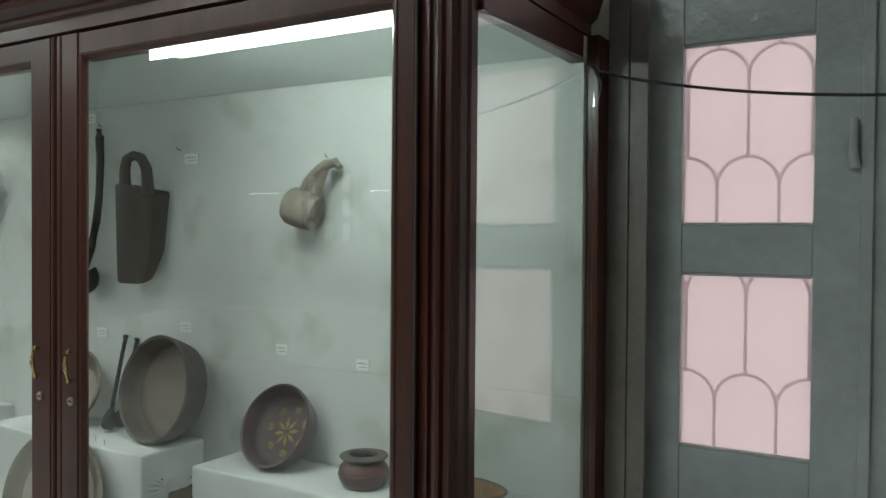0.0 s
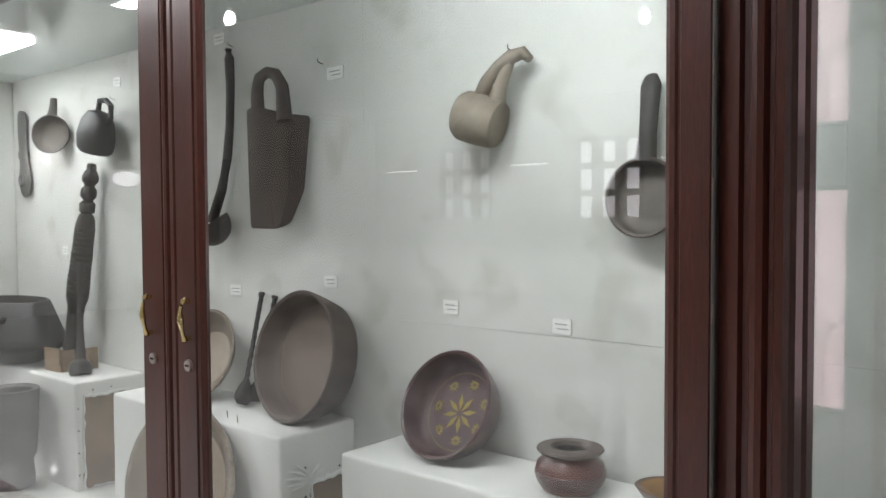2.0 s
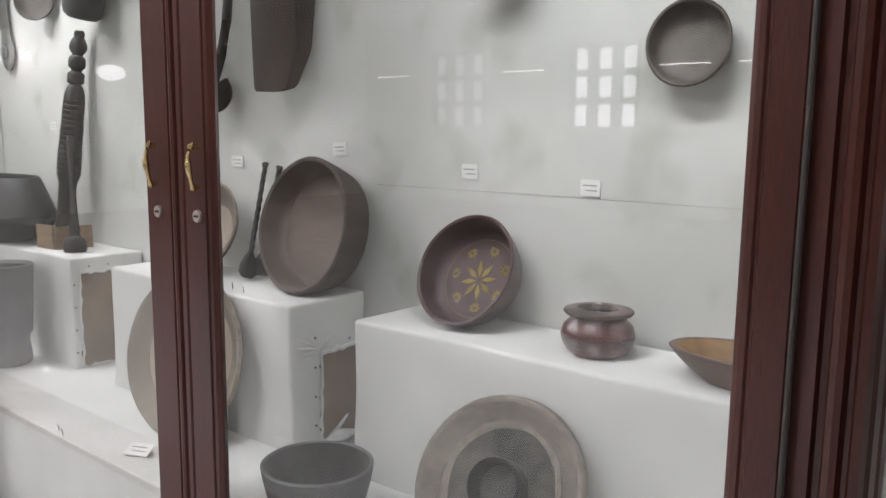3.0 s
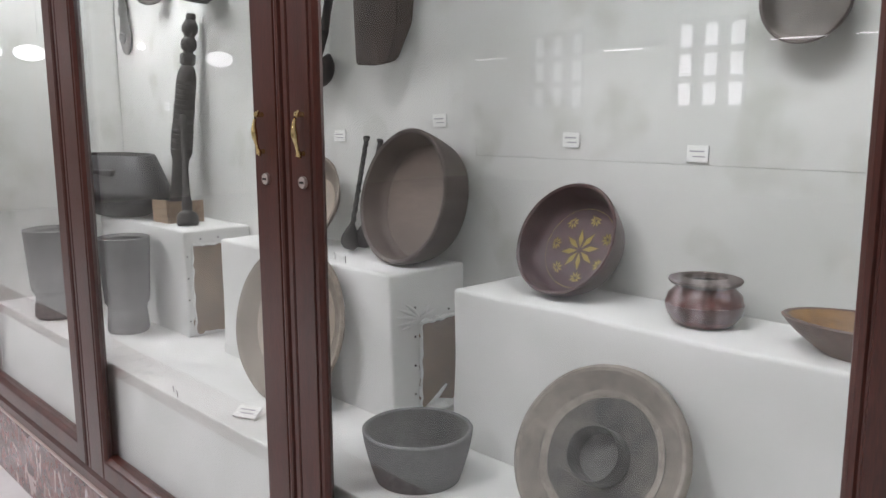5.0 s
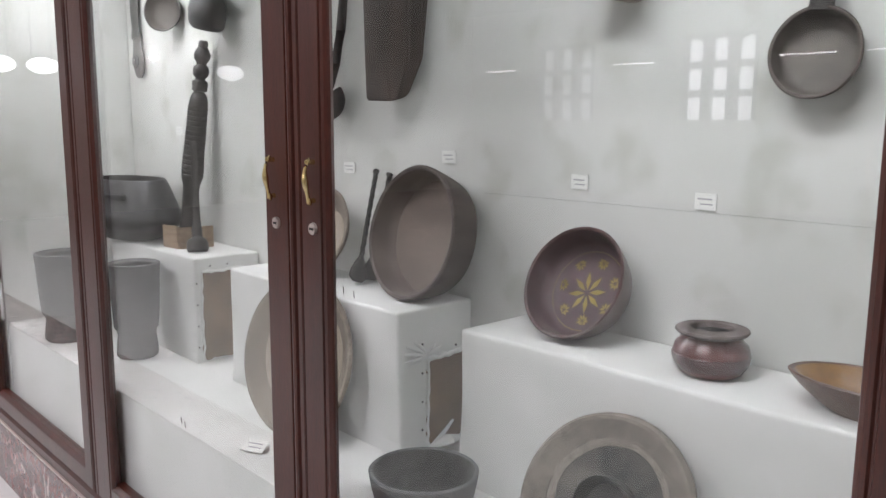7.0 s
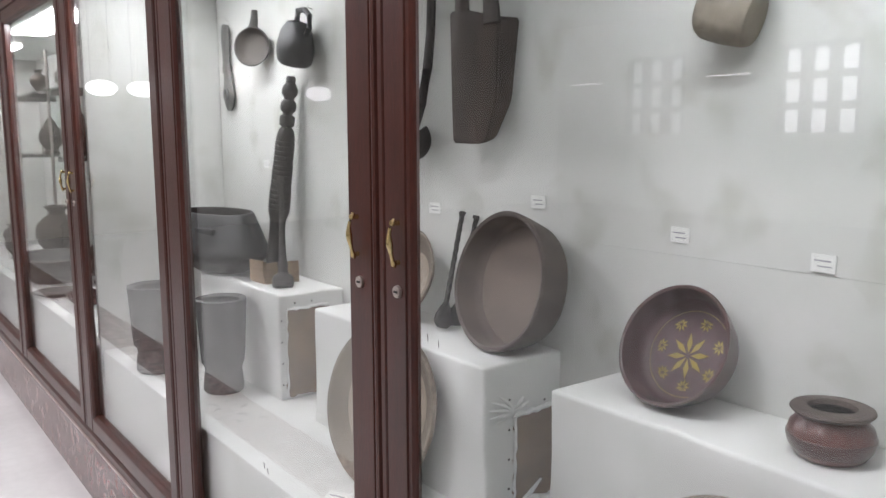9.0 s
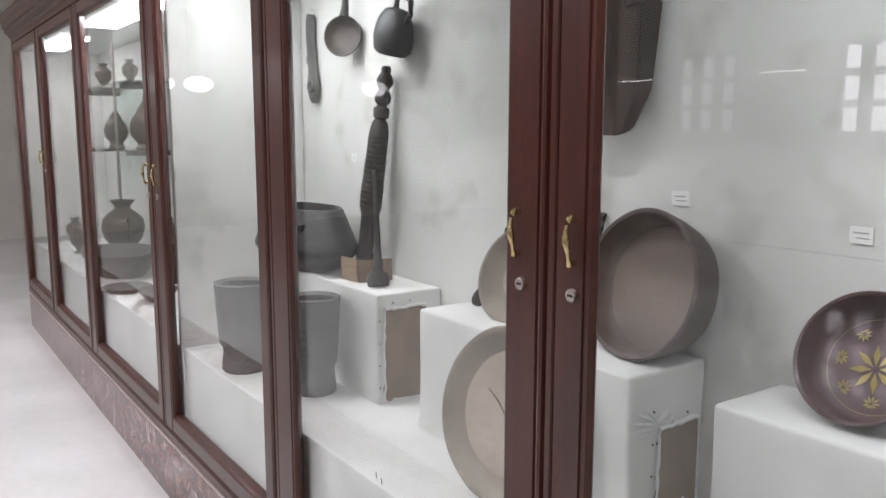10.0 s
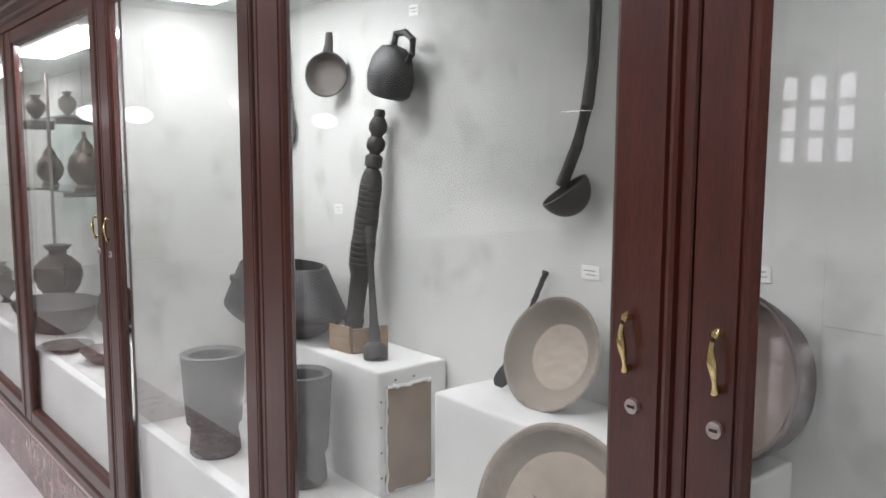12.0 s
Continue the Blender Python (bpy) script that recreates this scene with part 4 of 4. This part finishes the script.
for x, z, w in ((-1.811, 1.463, 0.05), (-1.478, 1.440, 0.05), (-2.27, 1.508, 0.055), (-2.738, 1.458, 0.06), (-2.811, 2.298, 0.06), (-2.242, 2.117, 0.07), (-3.492, 2.232, 0.05), (-3.96, 1.564, 0.05)):
    tag(x, z, w, 0.036, tilt=(x * 37 % 3) - 1.5)
tag(0, 0, 0.07, 0.045, m=pose(-2.475, 1.50, FLOORZ + 0.012, 22, 0, 25))

# ---- the neighbouring part of the case: shelves and metal vessels ----
for zs, xa, xb in ((2.0, -8.1, -6.4), (1.555, -8.1, -6.3)):
    sh = thing("glass_shelf", pose(0, 0, 0), "thin glass shelf on brackets inside the case", "shelf", "glass shelves")
    g = part("glass", box(xa, xb, 1.72, BACK - 0.002, zs - 0.012, zs, 0.001), glass_material("shelf_glass", (0.80, 0.88, 0.86), 1.5), sh)
    for bx_ in (xa + 0.2, xb - 0.3):
        part("bracket", box(bx_, bx_ + 0.025, 1.74, BACK - 0.002, zs - 0.045, zs - 0.0125, 0.002), DARKMETAL, sh, "dark metal bracket")
pole = thing("shelf_upright", pose(-7.35, 1.86, FLOORZ), "slim steel shelf upright inside the case", "upright")
part("tube", sweep([(0, 0, 0), (0, 0, 1.6)], 0.012, 10), STEEL, pole)


def urn(x, y, z, s, label, material_=BRONZE, handles=True, name="metal_urn", cat="urn"):
    u = thing(name, pose(x, y, z), label, cat)
    prof = [(0, 0), (0.075, 0), (0.08, 0.012), (0.05, 0.03), (0.04, 0.06), (0.06, 0.09), (0.115, 0.16), (0.135, 0.23), (0.125, 0.29), (0.08, 0.335), (0.05, 0.355), (0.05, 0.375), (0.075, 0.40), (0.08, 0.41), (0.06, 0.412), (0.04, 0.37), (0, 0.36)]
    part("body", lathe([(r * s, h * s) for r, h in prof], 32), material_, u, "", True)
    if handles:
        for k in (-1, 1):
            part("handle", sweep([(k * 0.12 * s, 0, 0.28 * s), (k * 0.17 * s, 0, 0.31 * s), (k * 0.16 * s, 0, 0.2 * s), (k * 0.12 * s, 0, 0.18 * s)], 0.010 * s, 8, up=(0, 1, 0)), material_, u, "", True)


def teapot(x, y, z, s, label):
    u = thing("metal_teapot", pose(x, y, z), label, "teapot", "metal teapots on the shelves")
    part("body", lathe([(r * s, h * s) for r, h in [(0, 0), (0.06, 0), (0.065, 0.01), (0.05, 0.03), (0.09, 0.08), (0.1, 0.13), (0.085, 0.19), (0.05, 0.23)]], 28), BRONZE, u, "", True)
    part("lid", lathe([(r * s, h * s) for r, h in [(0.052, 0.229), (0.045, 0.26), (0.02, 0.29), (0.008, 0.31), (0.014, 0.33), (0, 0.345)]], 20), BRONZE, u, "domed lid", True)
    part("handle", sweep([(0.07 * s, 0, 0.2 * s), (0.15 * s, 0, 0.22 * s), (0.165 * s, 0, 0.14 * s), (0.09 * s, 0, 0.08 * s)], 0.010 * s, 8, up=(0, 1, 0)), BRONZE, u, "", True)
    part("spout", sweep([(-0.08 * s, 0, 0.1 * s), (-0.14 * s, 0, 0.14 * s), (-0.18 * s, 0, 0.24 * s)], [0.022 * s, 0.016 * s, 0.009 * s], 8, up=(0, 1, 0)), BRONZE, u, "", True)


teapot(-7.45, 1.88, 1.555, 0.9, "dark metal teapot with a tall lid on a glass shelf")
teapot(-6.62, 1.88, 1.555, 1.05, "dark conical metal ewer on a glass shelf")
urn(-6.95, 1.88, 2.0, 0.42, "pale pot with two handles on the top shelf", CLAYRIM, name="clay_jar", cat="jar")
urn(-7.75, 1.88, 2.0, 0.48, "dark metal ewer on the top shelf", handles=False)
urn(-7.05, 1.80, FLOORZ, 1.12, "tall dark bronze urn standing on the platform")
open_vessel("metal_basin", pose(-6.55, 1.66, FLOORZ + 0.17), "wide dark metal basin with a broad rim", 0.34, 0.20, 0.17, 0.02, CLAYDARK, BRONZE, "basin", squash=(1.0, 0.72))
for x, y, s in ((-7.75, 1.62, 0.5), (-6.05, 1.86, 0.62), (-8.3, 1.7, 0.55)):
    urn(x, y, FLOORZ, s, "squat dark bronze pot standing on the platform", name="metal_pot", cat="pot")
open_vessel("metal_bowl", pose(-5.55, 1.62, FLOORZ + 0.07), "shallow red-brown bowl on the white platform", 0.13, 0.06, 0.07, 0.01, MAROON, MAROON, squash=(1.0, 0.85))
open_vessel("metal_plate", pose(-5.95, 1.55, FLOORZ + 0.03), "flat dark metal plate on the white platform", 0.14, 0.08, 0.03, 0.008, CLAYDARK, BRONZE, "plate")
for x, y, z in ((-6.2, 1.98, FLOORZ),):
    teapot(x, 1.90, FLOORZ, 1.2, "dark tall metal ewer standing on the platform")

# ---- cable sagging from the case to beside the window, and small wires ----
cb = thing("loose_cable", pose(0, 0, 0), "thin dark electric cable sagging across the window", "cable")
pts = [(-0.735, 1.99, 2.30)] + [(-0.72 + 0.9 * s, 2.02, 2.285 - 0.13 * s ** 0.75 - 0.02 * math.sin(math.pi * s)) for s in [i / 14 for i in range(15)]]
part("wire", sweep(pts, 0.0042, 6), CABLE, cb)
part("wire", sweep([(-0.72, 2.0, 2.28), (-0.705, 2.01, 2.25), (-0.71, 2.015, 2.215)], 0.004, 6), CABLE, cb)

# ---- hall tube lamps seen in the panes ----
for x in (-14.0, -10.25, -6.7, -5.2):
    f = thing("tube_light", pose(x, YS + 0.1, 2.85), "white fluorescent tube fitting on the far wall", "light fitting", "tube lights of the hall")
    part("batten", box(-0.52, 0.52, -0.1, -0.06, -0.03, 0.03, 0.004), TAG, f)
    part("tube", sweep([(-0.5, -0.03, 0), (0.5, -0.03, 0)], 0.014, 10), HALL_TUBE, f, "glowing tube")
# Housings made up for the added fill lamps, out of view.
for hx in (-8.6, -5.3, -2.0):
    for hy in (-2.4, -0.4):
        f = thing("fill_lamp_housing", pose(hx, hy, ZC), "added white ceiling housing over an unseen fill lamp", "light fitting", "ceiling lights of the hall")
        part("housing", box(-0.7, 0.7, -0.15, 0.15, -0.06, -0.001, 0.006), TAG, f)


# ---- oval lit signs in the hall and a bare bulb on the far end wall ----
for x, y, z in ((-9.95, -0.59, 2.19), (-9.95, -0.16, 2.19), (-9.0, -2.28, 2.15)):
    sg = thing("oval_lightbox", pose(x, y, z, 90, 0, 90), "white glowing oval sign hung on wires from the ceiling", "sign", "oval lit signs of the hall")
    part("face", lathe([(0, 0.03), (0.15, 0.03), (0.165, 0.024)], 40, squash=(1.0, 0.52)), SIGN_GLOW, sg, "glowing white face", True)
    part("case", lathe([(0.165, 0.024), (0.17, 0.015), (0.17, -0.02), (0, -0.02)], 40, squash=(1.0, 0.52)), TAG, sg, "", True)
    for k in (-0.1, 0.1):
        part("wire", sweep([(k, 0.06, 0), (k, ZC - z - 0.001, 0)], 0.002, 6, up=(0, 0, 1)), CABLE, sg)
bulb = thing("wall_bulb", pose(X0, -4.0, 2.75), "bare bright bulb in a holder on the end wall", "lamp")
part("holder", sweep([(0, 0, 0), (0.07, 0, 0)], [0.04, 0.03], 12), TAG, bulb)
part("bulb", lathe([(0, 0.12), (0.04, 0.105), (0.055, 0.07), (0.045, 0.03), (0.02, 0.0)], 20), BULB, bulb, "glowing bulb", True).matrix_local = pose(0.071, 0, 0, 0, 90, 0)

# ---- bare bulbs on cords under the hall ceiling ----
for x, y in ((-5.0, -0.86), (-2.9, -2.62)):
    b = thing("hanging_bulb", pose(x, y, 3.02), "bare glowing bulb on a cord from the ceiling", "lamp", "hanging bulbs")
    part("cord", sweep([(0, 0, 0.09), (0, 0, ZC - 3.021)], 0.004, 6), CABLE, b)
    part("holder", sweep([(0, 0, 0.045), (0, 0, 0.1)], [0.02, 0.016], 12), TAG, b)
    part("bulb", lathe([(0, -0.045), (0.025, -0.038), (0.036, -0.01), (0.03, 0.02), (0.016, 0.045)], 20), BULB, b, "glowing bulb", True)
